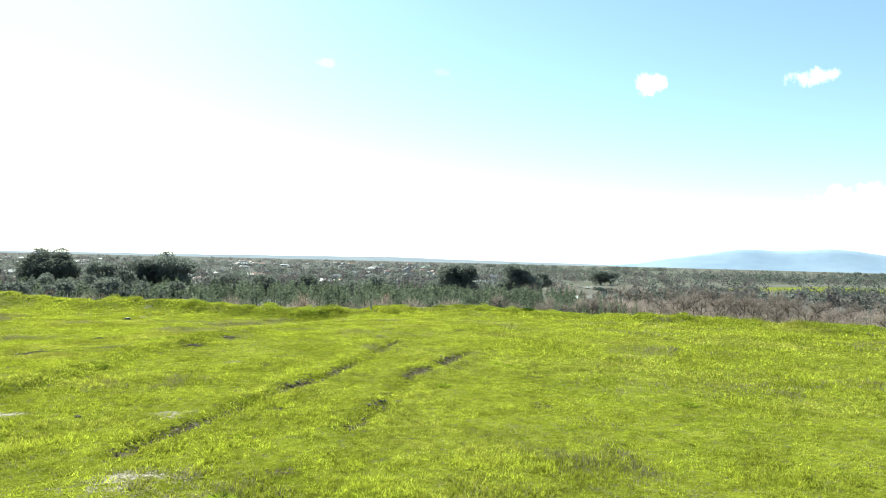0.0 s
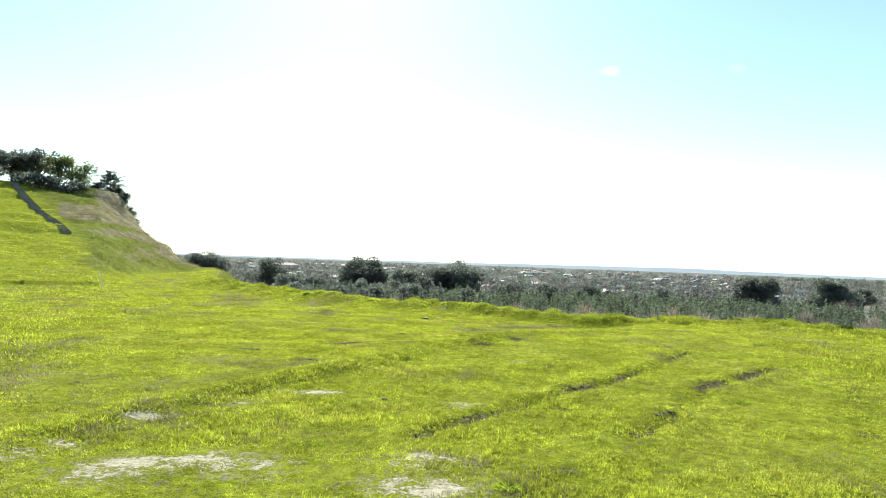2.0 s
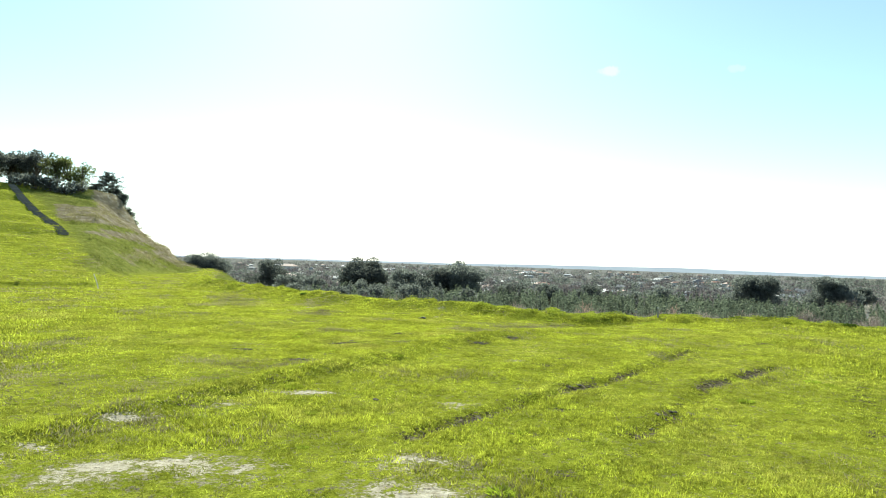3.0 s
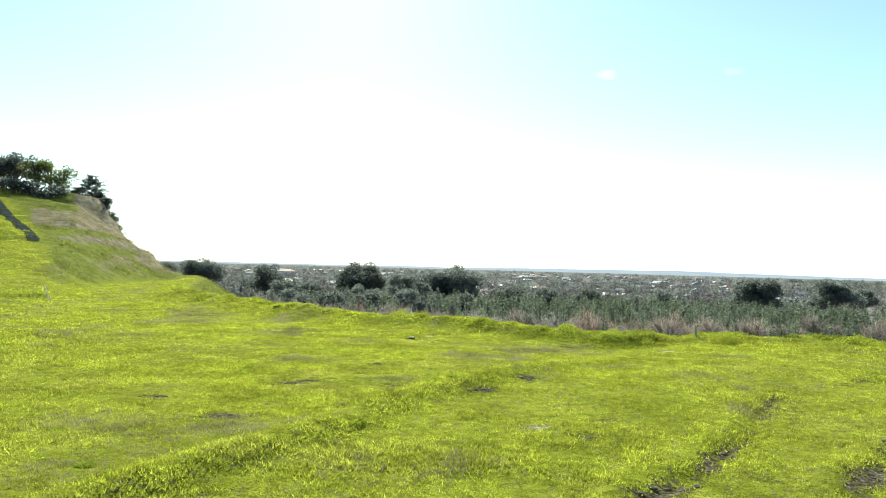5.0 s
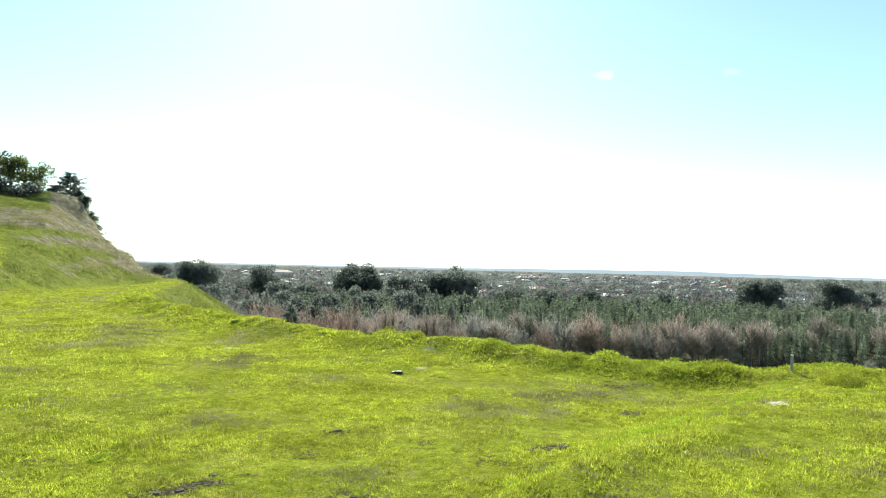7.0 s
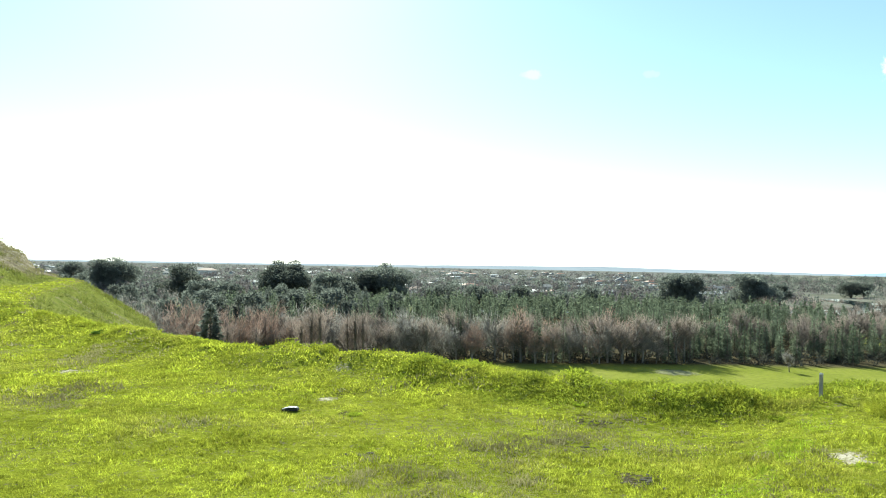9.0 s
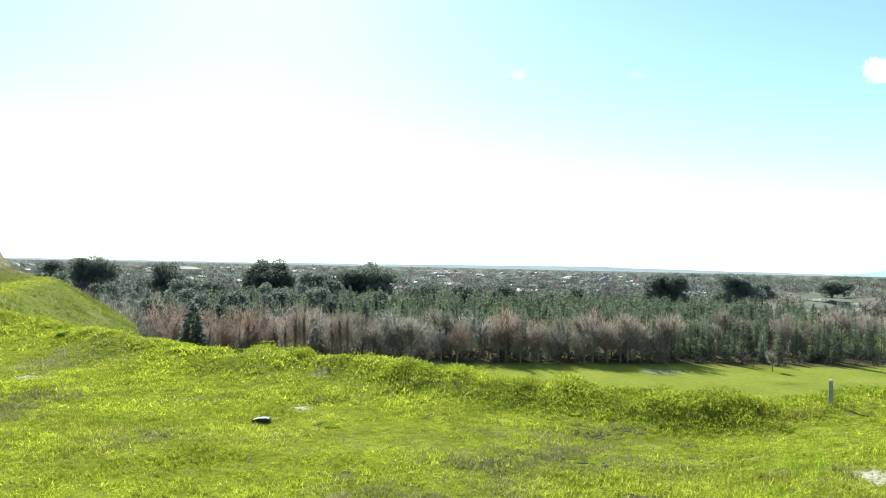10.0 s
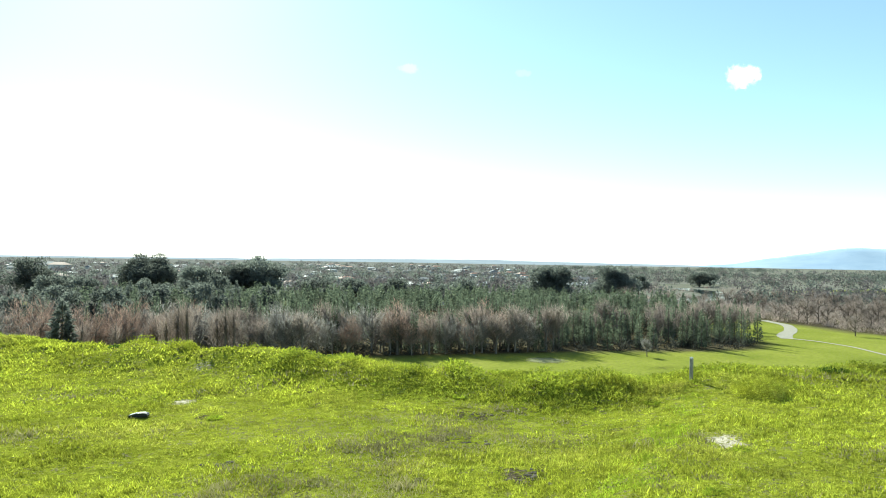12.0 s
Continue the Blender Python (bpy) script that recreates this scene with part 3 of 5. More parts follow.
# ---- trees ----
def tiered_mesh(g, tall, wide, tiers, boughs, lean=0.0):
    """An old wind-swept conifer: ragged boughs jutting out and up, with air between them."""
    base, way = [], []
    for _ in range(tiers * boughs):
        h = tall * (0.04 + 0.94 * g.random())
        a, reach = g.uniform(0, 2 * math.pi), wide * (1 - 0.78 * (h / tall) ** 1.3) * g.uniform(0.4, 1.2)
        up = g.uniform(-0.15, 0.4)
        for s in np.linspace(0.15, 1.0, 12):
            fan = 0.05 + 0.10 * s
            for _ in range(4):
                base.append((math.cos(a) * reach * s + lean * h + g.normal(0, fan), math.sin(a) * reach * s + g.normal(0, fan), h + up * reach * s * s + g.normal(0, 0.07)))
                way.append((math.cos(a) + g.normal(0, 0.6), math.sin(a) + g.normal(0, 0.6), up + g.normal(0.15, 0.35)))
    return slivers(np.array(base), unit(np.array(way)), g.uniform(0.16, 0.36, len(base)), 0.11, g)


def conifer_mesh(g, tall, wide, sprays, droop=0.25, start=0.06, size=0.8):
    """A conical conifer: whorled sprays of needles round a straight stem."""
    h = tall * (start + (1 - start) * (1 - np.sqrt(g.random(sprays))))
    h = np.minimum(h, tall * 0.985)
    tier = np.round(h / (tall * 0.055)) * tall * 0.055 * 0.6 + h * 0.4
    reach = wide * (1 - tier / tall) ** 0.75 * g.uniform(0.35, 1.1, sprays)
    a = g.uniform(0, 2 * math.pi, sprays)
    base = np.stack([np.cos(a) * reach * 0.8, np.sin(a) * reach * 0.8, h], -1)
    way = unit(np.stack([np.cos(a), np.sin(a), g.normal(-droop, 0.45, sprays)], -1))
    v, f = slivers(base, way, size * g.uniform(0.6, 1.4, sprays), size * 0.55, g)
    tip, ft = slivers(np.array([[0, 0, tall * 0.9]] * 6), unit(np.array([[g.normal() * 0.1, g.normal() * 0.1, 1] for _ in range(6)])), tall * 0.1, 0.3, g)
    return np.concatenate([v, tip]), np.concatenate([f, ft + len(v)])


def clump_mesh(g, centres, radii, leaves, size):
    """Leafy crown out of ragged clumps."""
    vs, fs, n = [], [], 0
    for c, r in zip(centres, radii):
        k = int(leaves * r ** 2)
        d = unit(g.normal(size=(k, 3)))
        base = np.asarray(c) + d * r * (0.45 + 0.6 * g.random((k, 1)) ** 0.6) * np.array((1, 1, 0.72))
        way = unit(d + g.normal(0, 0.7, (k, 3)))
        v, f = slivers(base, way, size * g.uniform(0.6, 1.5, k), size * 0.8, g)
        vs.append(v)
        fs.append(f + n)
        n += len(v)
    return np.concatenate(vs), np.concatenate(fs)


def bare_tree_mesh(g, tall, spread, twigs, upright=0.5, limbs=9, twig=0.9, width=0.07):
    """Trunk with forking limbs, and the haze of fine twigs."""
    paths = []
    top = np.array((g.normal(0, 0.3), g.normal(0, 0.3), tall * 0.8))
    paths.append([(np.zeros(3), 0.025 * tall), (top * 0.35, 0.018 * tall), (top * 0.7, 0.01 * tall), (top, 0.003 * tall)])
    anchors = [(top * s, unit(top)) for s in (0.6, 0.8, 1.0)]
    for i in range(limbs):
        s = g.uniform(0.18, 0.75)
        a = g.uniform(0, 2 * math.pi)
        start = top * s
        way = unit(np.array((math.cos(a), math.sin(a), upright + g.uniform(0.1, 0.7))))
        length = spread * (1.15 - 0.6 * s) * g.uniform(0.7, 1.15)
        mid = start + way * length * 0.55
        bend = unit(way + np.array((0, 0, 0.5)) + g.normal(0, 0.2, 3))
        tip = mid + bend * length * 0.6
        paths.append([(start, 0.013 * tall), (mid, 0.009 * tall), (tip, 0.003 * tall)])
        anchors += [(start * 0.5 + mid * 0.5, way), (mid, way), (mid * 0.5 + tip * 0.5, bend), (tip, bend)]
        for _ in range(3):
            w2 = unit(bend + g.normal(0, 0.5, 3))
            t2 = mid + w2 * length * g.uniform(0.35, 0.6)
            paths.append([(mid, 0.0065 * tall), (t2, 0.0025 * tall)])
            anchors += [(mid * 0.4 + t2 * 0.6, w2), (t2, w2)]
            t3 = mid * 0.5 + t2 * 0.5 + unit(w2 + g.normal(0, 0.6, 3)) * length * 0.3
            paths.append([(mid * 0.5 + t2 * 0.5, 0.005 * tall), (t3, 0.002 * tall)])
    wood = tubes(paths, 4)
    pick = g.integers(0, len(anchors), twigs)
    p = np.array([a[0] for a in anchors])[pick]
    w = np.array([a[1] for a in anchors])[pick]
    base = p + g.normal(0, 0.055 * tall, (twigs, 3))
    way = unit(w + g.normal(0, 0.55, (twigs, 3)) + np.array((0, 0, 0.25)))
    base[:, 2] = np.maximum(base[:, 2], 0.12 * tall)
    return wood, slivers(base, way, twig * g.uniform(0.5, 1.5, twigs), width, g)


def tree(name, label, category, group, trunk, crown, bark, foliage):
    """A tree thing at the origin: trunk and crown."""
    root = thing(name, label, category, group)
    part("trunk", mesh_from("trunk", *trunk, bark, True), root)
    part("crown", mesh_from("crown", *crown, foliage), root)
    return root


def place(ob, x, y, turn=0.0, size=1.0, z=None, stretch=1.0):
    base = float(height(x, y, False)) - 0.1 if z is None else z
    return Matrix.LocRotScale((x, y, base), Euler((0, 0, turn)), (size, size, size * stretch))


def stem(tall, r, sides=6):
    return tubes([[((0, 0, -0.3), r), ((0.03, 0, tall * 0.5), r * 0.6), ((0, 0.02, tall * 0.95), r * 0.12)]], sides)


def scatter(first, spots_xy, sizes, g, stretch=(0.9, 1.1)):
    """Puts the first tree at the first spot and copies at the others."""
    for i, ((x, y), s) in enumerate(zip(spots_xy, sizes)):
        m = place(first, x, y, g.uniform(0, 6.28), s, stretch=g.uniform(*stretch))
        if i == 0:
            first_m = m
        else:
            copy_thing(first, m)
    first.matrix_basis = first_m


def in_wood(g, n, box, keep):
    """Random places inside the wood, kept apart."""
    out = []
    tries = 0
    while len(out) < n and tries < n * 60:
        tries += 1
        x, y = g.uniform(box[0], box[2]), g.uniform(box[1], box[3])
        if inside(np.array(x), np.array(y), WOOD) and keep(x, y) and all((x - a) ** 2 + (y - b) ** 2 > 4.8 for a, b in out[-120:]):
            out.append((x, y))
    return out


def front(x):
    return float(np.interp(x, [-160, -100, -45, 0, 33, 75, 112, 128], [130, 150, 166, 166, 165, 166, 163, 164]))


def plantation():
    g = np.random.default_rng(21)
    variants = []
    for k in range(3):
        H, W = ((11.5, 1.75), (10.0, 1.5), (12.5, 1.9))[k]
        variants.append(tree("plantation_pine", "young dark green plantation pine with a pointed crown", "tree", "pines of the valley plantation", stem(H, 0.14),
                             conifer_mesh(g, H, W, 660, -0.35, 0.05, 0.48), BARK, NEEDLES))
    # the stand comes to the edge of the wood at its far end, and lies behind bare trees elsewhere
    spots_a = in_wood(g, 135, (74, 162, 150, 235), lambda x, y: y > front(min(x, 128)) + (2 if x > 84 else 6))
    spots_b = in_wood(g, 175, (-45, 180, 100, 240), lambda x, y: y > front(x) + 17 + 4 * math.sin(x * 0.21))
    spots_c = in_wood(g, 24, (20, 166, 90, 176), lambda x, y: True)[:14]
    all_spots = spots_a + spots_b + spots_c
    for k, v in enumerate(variants):
        s = all_spots[k::3]
        scatter(v, s, g.uniform(0.74, 1.06, len(s)), g)
    # deeper rows, past counting
    vs, fs, n = [], [], 0
    deep = in_wood(g, 640, (-60, 200, 170, 322), lambda x, y: (y > 242 or x < -60) and y > front(max(x, -160)) + 24)
    for x, y in deep:
        v, f = conifer_mesh(g, g.uniform(8.0, 11.5), g.uniform(1.2, 1.8), 170, -0.3, 0.35, 0.8)
        vs.append(v + np.array((x, y, VALLEY)))
        fs.append(f + n)
        n += len(v)
    ob = part("pine_stand", mesh_from("pine_stand", np.concatenate(vs), np.concatenate(fs), NEEDLES))
    tagged(ob, "deep stand of dark green plantation pines", "trees", kind="stuff")


def mixed_wood():
    """Dark round-headed and pointed evergreens standing among the bare trees."""
    g = np.random.default_rng(44)
    cs, rs = [], []
    for i in range(13):
        a, e = 2.4 * i, g.random()
        far = math.sqrt(1 - 0.8 * e * e) * g.uniform(0.7, 1.05)
        cs.append((math.cos(a) * far * 2.7, math.sin(a) * far * 2.7, 3.2 + 6.0 * e))
        rs.append(g.uniform(1.1, 1.7))
    dome = tree("wood_evergreen", "dark round-headed evergreen in the mixed wood", "tree", "evergreens of the mixed wood", stem(9.5, 0.25), clump_mesh(g, cs, rs, 42, 0.55), BARK, CYPRESS)
    spire = tree("wood_cypress", "dark pointed evergreen in the mixed wood", "tree", "evergreens of the mixed wood", stem(11, 0.2), conifer_mesh(g, 11.5, 2.7, 1500, -0.5, 0.05, 0.6), BARK, CYPRESS)
    spots_xy = in_wood(g, 140, (-150, 174, 6, 318), lambda x, y: y > front(max(x, -160)) + 8 and (x < -26 or y > 215))
    scatter(dome, spots_xy[::2], g.uniform(0.7, 1.45, len(spots_xy[::2])), g, (0.85, 1.15))
    scatter(spire, spots_xy[1::2], g.uniform(0.65, 1.2, len(spots_xy[1::2])), g, (0.85, 1.2))


def bare_woods():
    g = np.random.default_rng(33)
    kinds = [("bare_tree", "leafless brown deciduous tree at the wood's edge", TWIGS, (11.2, 4.2, 1050, 0.45, 14)),
             ("bare_tree", "leafless grey deciduous tree at the wood's edge", TWIGS_GREY, (10.5, 4.3, 950, 0.3, 15)),
             ("bare_tree", "leafless reddish-brown deciduous tree at the wood's edge", TWIGS_RED, (10.8, 3.7, 1100, 0.6, 13))]
    made = []
    for name, label, mat, (H, S, n, up, limbs) in kinds:
        wood, twigs = bare_tree_mesh(g, H, S, n, up, limbs)
        made.append(tree(name, label, "tree", "bare trees along the wood", wood, twigs, PALE_BARK, mat))
    rows = [[], [], []]
    for x in np.arange(-62, 76, 2.6):
        for dy in (1.5, 6.5, 11.5):
            if g.random() < (0.85 if x < 70 else 0.5):
                kind = int(g.choice(3, p=(0.5, 0.2, 0.3) if x > 28 else ((0.2, 0.65, 0.15) if x > -22 else ((0.2, 0.2, 0.6) if x > -44 else (0.15, 0.8, 0.05)))))
                rows[kind].append((x + g.uniform(-1.2, 1.2), front(x) + dy + g.uniform(-1.5, 1.5)))
    for x in np.arange(92, 140, 3.4):
        rows[0].append((x, 186 + g.uniform(-5, 8)))
    for i, p in enumerate(in_wood(g, 40, (-130, 172, -6, 300), lambda x, y: y > front(max(x, -160)) + 9)):
        rows[1].append(p)
    for ob, r in zip(made, rows):
        scatter(ob, r, g.uniform(0.72, 1.22, len(r)), g)
    # Lombardy poplars
    wood, twigs = bare_tree_mesh(g, 14.5, 1.1, 800, 3.2, 16, 1.5, 0.07)
    poplar = tree("bare_poplar", "tall narrow leafless poplar", "tree", "poplars below the bank", wood, twigs, PALE_BARK, TWIGS)
    scatter(poplar, [(-14.5, 160), (-12.5, 160.5), (-10.5, 159), (-3.2, 160), (-4.8, 161), (-30, 161), (-24, 163), (-1.5, 161)], [0.95, 1.05, 1.0, 1.05, 1, 0.8, 0.7, 0.95], g)


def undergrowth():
    """Scrub under the wood's edge, its dark leaf colour standing in for shade."""
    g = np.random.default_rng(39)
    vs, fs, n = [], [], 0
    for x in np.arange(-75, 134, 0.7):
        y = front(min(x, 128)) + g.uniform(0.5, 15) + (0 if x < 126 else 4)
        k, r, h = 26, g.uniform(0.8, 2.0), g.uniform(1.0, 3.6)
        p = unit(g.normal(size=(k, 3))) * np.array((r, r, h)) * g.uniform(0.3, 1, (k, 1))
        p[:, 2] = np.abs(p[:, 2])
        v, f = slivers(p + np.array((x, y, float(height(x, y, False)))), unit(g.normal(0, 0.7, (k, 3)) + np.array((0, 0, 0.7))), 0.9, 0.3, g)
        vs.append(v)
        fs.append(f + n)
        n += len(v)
    tagged(part("undergrowth", mesh_from("undergrowth", np.concatenate(vs), np.concatenate(fs), SHADE_SCRUB)), "scrub under the edge of the wood, its colour darkened as shade", "scrub", kind="stuff")


def special_trees():
    g = np.random.default_rng(5)
    big = tree("dark_spruce", "dark layered conifer standing before the wood", "tree", "", stem(13, 0.25), conifer_mesh(g, 13.0, 4.0, 1500, 0.25, 0.05, 1.0), BARK, CYPRESS)
    big.matrix_basis = place(big, -33.0, 160)
    wood, twigs = bare_tree_mesh(g, 6.0, 1.6, 900, 1.3, 9, 0.6, 0.05)
    sap = tree("bare_sapling", "small leafless sapling on the park grass", "tree", "", wood, twigs, BARK, TWIGS_GREY)
    sap.matrix_basis = place(sap, 90.5, 155.6, 0.4, 0.95)
    # spreading cypresses and pines far across the wood: x, y, width, height, clumps
    for x, y, w, tall, n in MACROCARPAS:
        tall *= 0.84
        cs, rs = [], []
        for i in range(int(n * 2.6)):
            # flat-topped crown of billowing lobes, the lower ones hanging out over the limbs
            a, e = 2.4 * i + g.uniform(-0.4, 0.4), g.uniform(0.0, 1.0)
            far = math.sqrt(1 - 0.8 * e ** 3) * g.uniform(0.35, 1.05) * (1 + 0.1 * math.sin(2 * a + x))
            cs.append((math.cos(a) * far * w * 0.38, math.sin(a) * far * w * 0.38, tall * (0.3 + 0.58 * e) + g.normal(0, 0.025) * tall))
            rs.append(g.uniform(0.09, 0.15) * w)
        limbs = [[((0, 0, -0.5), 0.8), ((0.3, 0, tall * 0.3), 0.6), ((0, 0.3, tall * 0.7), 0.2)]]
        limbs += [[((0, 0, tall * 0.2), 0.4), (np.array(c) * np.array((0.5, 0.5, 0.8)), 0.25), (np.array(c) * 0.95, 0.1)] for c in cs[::3]]
        ob = tree("macrocarpa", "broad dark evergreen cypress rising above the wood", "tree", "old evergreens beyond the wood", tubes(limbs, 5), clump_mesh(g, cs, rs, 22, 0.75), BARK, CYPRESS)
        ob.matrix_basis = place(ob, x, y, 0, 1.0, VALLEY)


MACROCARPAS = [(-46, 375, 34, 26, 26), (-22, 350, 22, 20.5, 16), (-6, 345, 22, 22, 16), (6, 352, 29, 26.5, 24), (153, 346, 28, 22.5, 24), (190, 346, 28, 23, 24), (-88, 340, 22, 24, 16),
               (-150, 420, 34, 25, 22), (-178, 440, 28, 23, 16), (-118, 300, 16, 19, 12), (-68, 300, 18, 18, 14), (28, 310, 16, 15, 12), (48, 330, 16, 15, 12),
               (70, 345, 18, 15, 12), (110, 360, 18, 15, 10), (85, 320, 12, 13, 8), (400, 560, 30, 15, 14), (430, 585, 24, 13, 12), (238, 400, 20, 17, 12), (-200, 330, 18, 18, 12)]
plantation()
mixed_wood()
bare_woods()
undergrowth()
special_trees()


# ---- grass ----
def path_distance(x, y):
    return line_distance(x, y, [(0.8, 1.5), (0.9, 8.0), (1.2, 14.5)])[0]


def tufts(g, x, y, blades, length, width, lean, spread, ground_z):
    """Many tufts as one set of blades; length and width a value for each tuft."""
    n = len(x)
    k = n * blades
    z = np.repeat(ground_z, blades)
    bx = np.repeat(x, blades) + g.normal(0, spread, k)
    by = np.repeat(y, blades) + g.normal(0, spread, k)
    way = unit(np.stack([g.normal(0, lean, k), g.normal(0, lean, k), np.ones(k)], -1))
    ln = np.repeat(length, blades) * g.uniform(0.55, 1.25, k)
    wd = np.repeat(width, blades) * g.uniform(0.7, 1.3, k)
    return slivers(np.stack([bx, by, z - 0.01], -1), way, ln, wd, g)


def sample(g, box, per_m2, keep):
    n = int((box[2] - box[0]) * (box[3] - box[1]) * per_m2)
    x, y = g.uniform(box[0], box[2], n), g.uniform(box[1], box[3], n)
    ok = keep(x, y, g.random(n))
    return x[ok], y[ok]


def wear(x, y):
    return np.maximum(np.maximum(np.maximum(spots(x, y, BARE), 0.85 * spots(x, y, MUD + SOIL)), 0.8 * rut_mask(x, y)), 0.8 * scuffs(x, y))


def way_distance(x, y):
    """How near the walk comes to a place while it lies ahead, and whether it ever does."""
    dx = x - 0.8 - 0.03 * (y - 1.5)
    side = np.abs(dx) / 0.64
    near = np.where(y - side > 1.5, np.maximum(side, y - 14.3), np.hypot(dx, y - 1.5))
    ahead = (y > 5.2) & (dx > -0.68 * (y - 1.2)) & (dx < 1.5 * (y - 0.9))
    return np.maximum(near, 4.3), ahead


def turf():
    g = np.random.default_rng(101)
    meshes, dry, foot = [], [], []
    for box, per, lo, hi, wide, spread in (((-4, 5.2, 6, 21), 1180, 0, 6.2, 0.0115, 0.05), ((-6, 5.2, 8.5, 24), 680, 6.2, 9.5, 0.016, 0.06), ((-10, 5.2, 15, 29), 300, 9.5, 15, 0.025, 0.08),
                                           ((-19, 8, 24, 38), 120, 15, 24, 0.04, 0.09), ((-34, 14, 20, 55), 36, 24, 42, 0.075, 0.16), ((-60, 36, -8, 80), 10, 42, 80, 0.12, 0.25)):
        def keep(x, y, r):
            d, ahead = way_distance(x, y)
            ok = ahead & (d >= lo) & (d < hi) & (rim_distance(x, y) > (0.1 if lo < 30 else -0.8))
            x, y, r, out = x[ok], y[ok], r[ok], np.zeros(len(x), bool)
            w = wear(x, y) + 0.5 * fbm(x * 5, y * 5, 3, 61)
            thin = 0.95 + 0.5 * fbm(x * 0.55, y * 0.55, 3, 77) + 0.9 * fbm(x * 6.5, y * 6.5, 3, 78)
            out[ok] = (w < 0.36) & (r < thin) & ((hill_rough(x, y, height(x, y, False)) < 0.4) if lo > 20 else True)
            return out
        x, y = sample(g, box, per, keep)
        s = ridge_side(x, y)
        ridge = np.exp(-((s - 0.1) / 0.4) ** 2) * step01(y, 7, 11) * (0.7 + fbm(x, y, 2, 3))
        lush = np.clip(0.5 + 1.2 * fbm(x * 0.9, y * 0.9, 4, 71) + 0.55 * ridge, 0.12, 1.6)
        length = (0.02 + 0.025 * lush) * (1.0 if lo < 9 else (1.3 if lo < 14 else 1.7)) * np.clip(0.95 + 1.5 * fbm(x * 7.0, y * 7.0, 3, 171), 0.3, 2.2)
        v, f = tufts(g, x, y, 5, length, np.full(len(x), wide), 0.6, spread, height(x, y))
        worn = 0.10 * (s < -0.6) + 0.12 * step01(wear(x, y), 0.08, 0.35) - 0.25 * ridge
        straw = np.repeat(value_noise(x * 0.9, y * 0.9, 91) + 0.5 * value_noise(x * 5, y * 5, 92) + g.normal(0, 0.14, len(x)) > 0.40 - worn, 5)
        deep = np.repeat(0.85 * np.exp(-((s + 0.5) / 0.25) ** 2) * step01(y, 6, 9) + 0.9 * fbm(x * 2.2, y * 2.2, 3, 95) > 0.62, 5) & ~straw
        tri = v.reshape(-1, 3, 3)
        meshes.append(tri[~straw & ~deep])
        foot.append(tri[deep])
        dry.append(tri[straw])
    for name, sets, mat, label in (("ridge_grass", foot, RIDGE_GRASS, "longer dark green grass along the foot of the step"), ("grass", meshes, GRASS, "short lush yellow-green pasture grass"), ("dry_grass", dry, DRY_GRASS, "short straw-coloured grass among the green")):
        tri = np.concatenate(sets).reshape(-1, 3)
        tagged(part(name, mesh_from(name, tri, np.arange(len(tri)).reshape(-1, 3), mat)), label, "grass", kind="stuff")


def bank_weeds():
    g = np.random.default_rng(55)

    def keep(x, y, r):
        sd = rim_distance(x, y)
        wide = np.where(x > 2.5, 2.0, 1.2) + 1.6 * fbm(x * 0.8, y * 0.8, 4, 17)
        return (sd > np.where(x < -5, -3.0, -1.0)) & (sd < wide) & (r < 0.85 + 0.5 * fbm(x * 1.7, y * 1.7, 3, 19)) & (r < 0.25 + 1.6 * (wide - sd))
    sets, long = [], []
    for box, per, leaf in (((-4.5, 14, 13, 32), 560, 0.034), ((-13, 26, -4.5, 42), 260, 0.05), ((13, 12, 20.5, 24), 260, 0.05)):
        x, y = sample(g, box, per, keep)
        lump = np.clip(0.5 + 1.9 * fbm(x * 1.7, y * 1.7, 4, 23), 0.05, 1.6)
        low = step01(2.6 - rim_distance(x, y), 0, 2.2)
        up = height(x, y) + (0.11 * lump * np.sqrt(g.random(len(x)))) * low
        blade = value_noise(x * 1.3, y * 1.3, 29) + g.normal(0, 0.2, len(x)) > 0.0
        v, f = tufts(g, x[~blade], y[~blade], 6, (leaf * (0.8 + 0.6 * lump * low))[~blade], np.full((~blade).sum(), leaf * 0.6), 1.2, 0.05, up[~blade])
        sets.append(v)
        v, f = tufts(g, x[blade], y[blade], 6, (leaf * (1.4 + 2.2 * lump * low))[blade], np.full(blade.sum(), leaf * 0.32), 0.75, 0.04, height(x[blade], y[blade]))
        long.append(v)
    v = np.concatenate(sets)
    tagged(part("bank_weeds", mesh_from("bank_weeds", v, np.arange(len(v)).reshape(-1, 3), WEED)), "rank green leafy weeds along the bank's edge", "weeds", kind="stuff")
    v = np.concatenate(long)
    tagged(part("bank_grass", mesh_from("bank_grass", v, np.arange(len(v)).reshape(-1, 3), GRASS)), "long unmown grass along the bank's edge", "grass", kind="stuff")


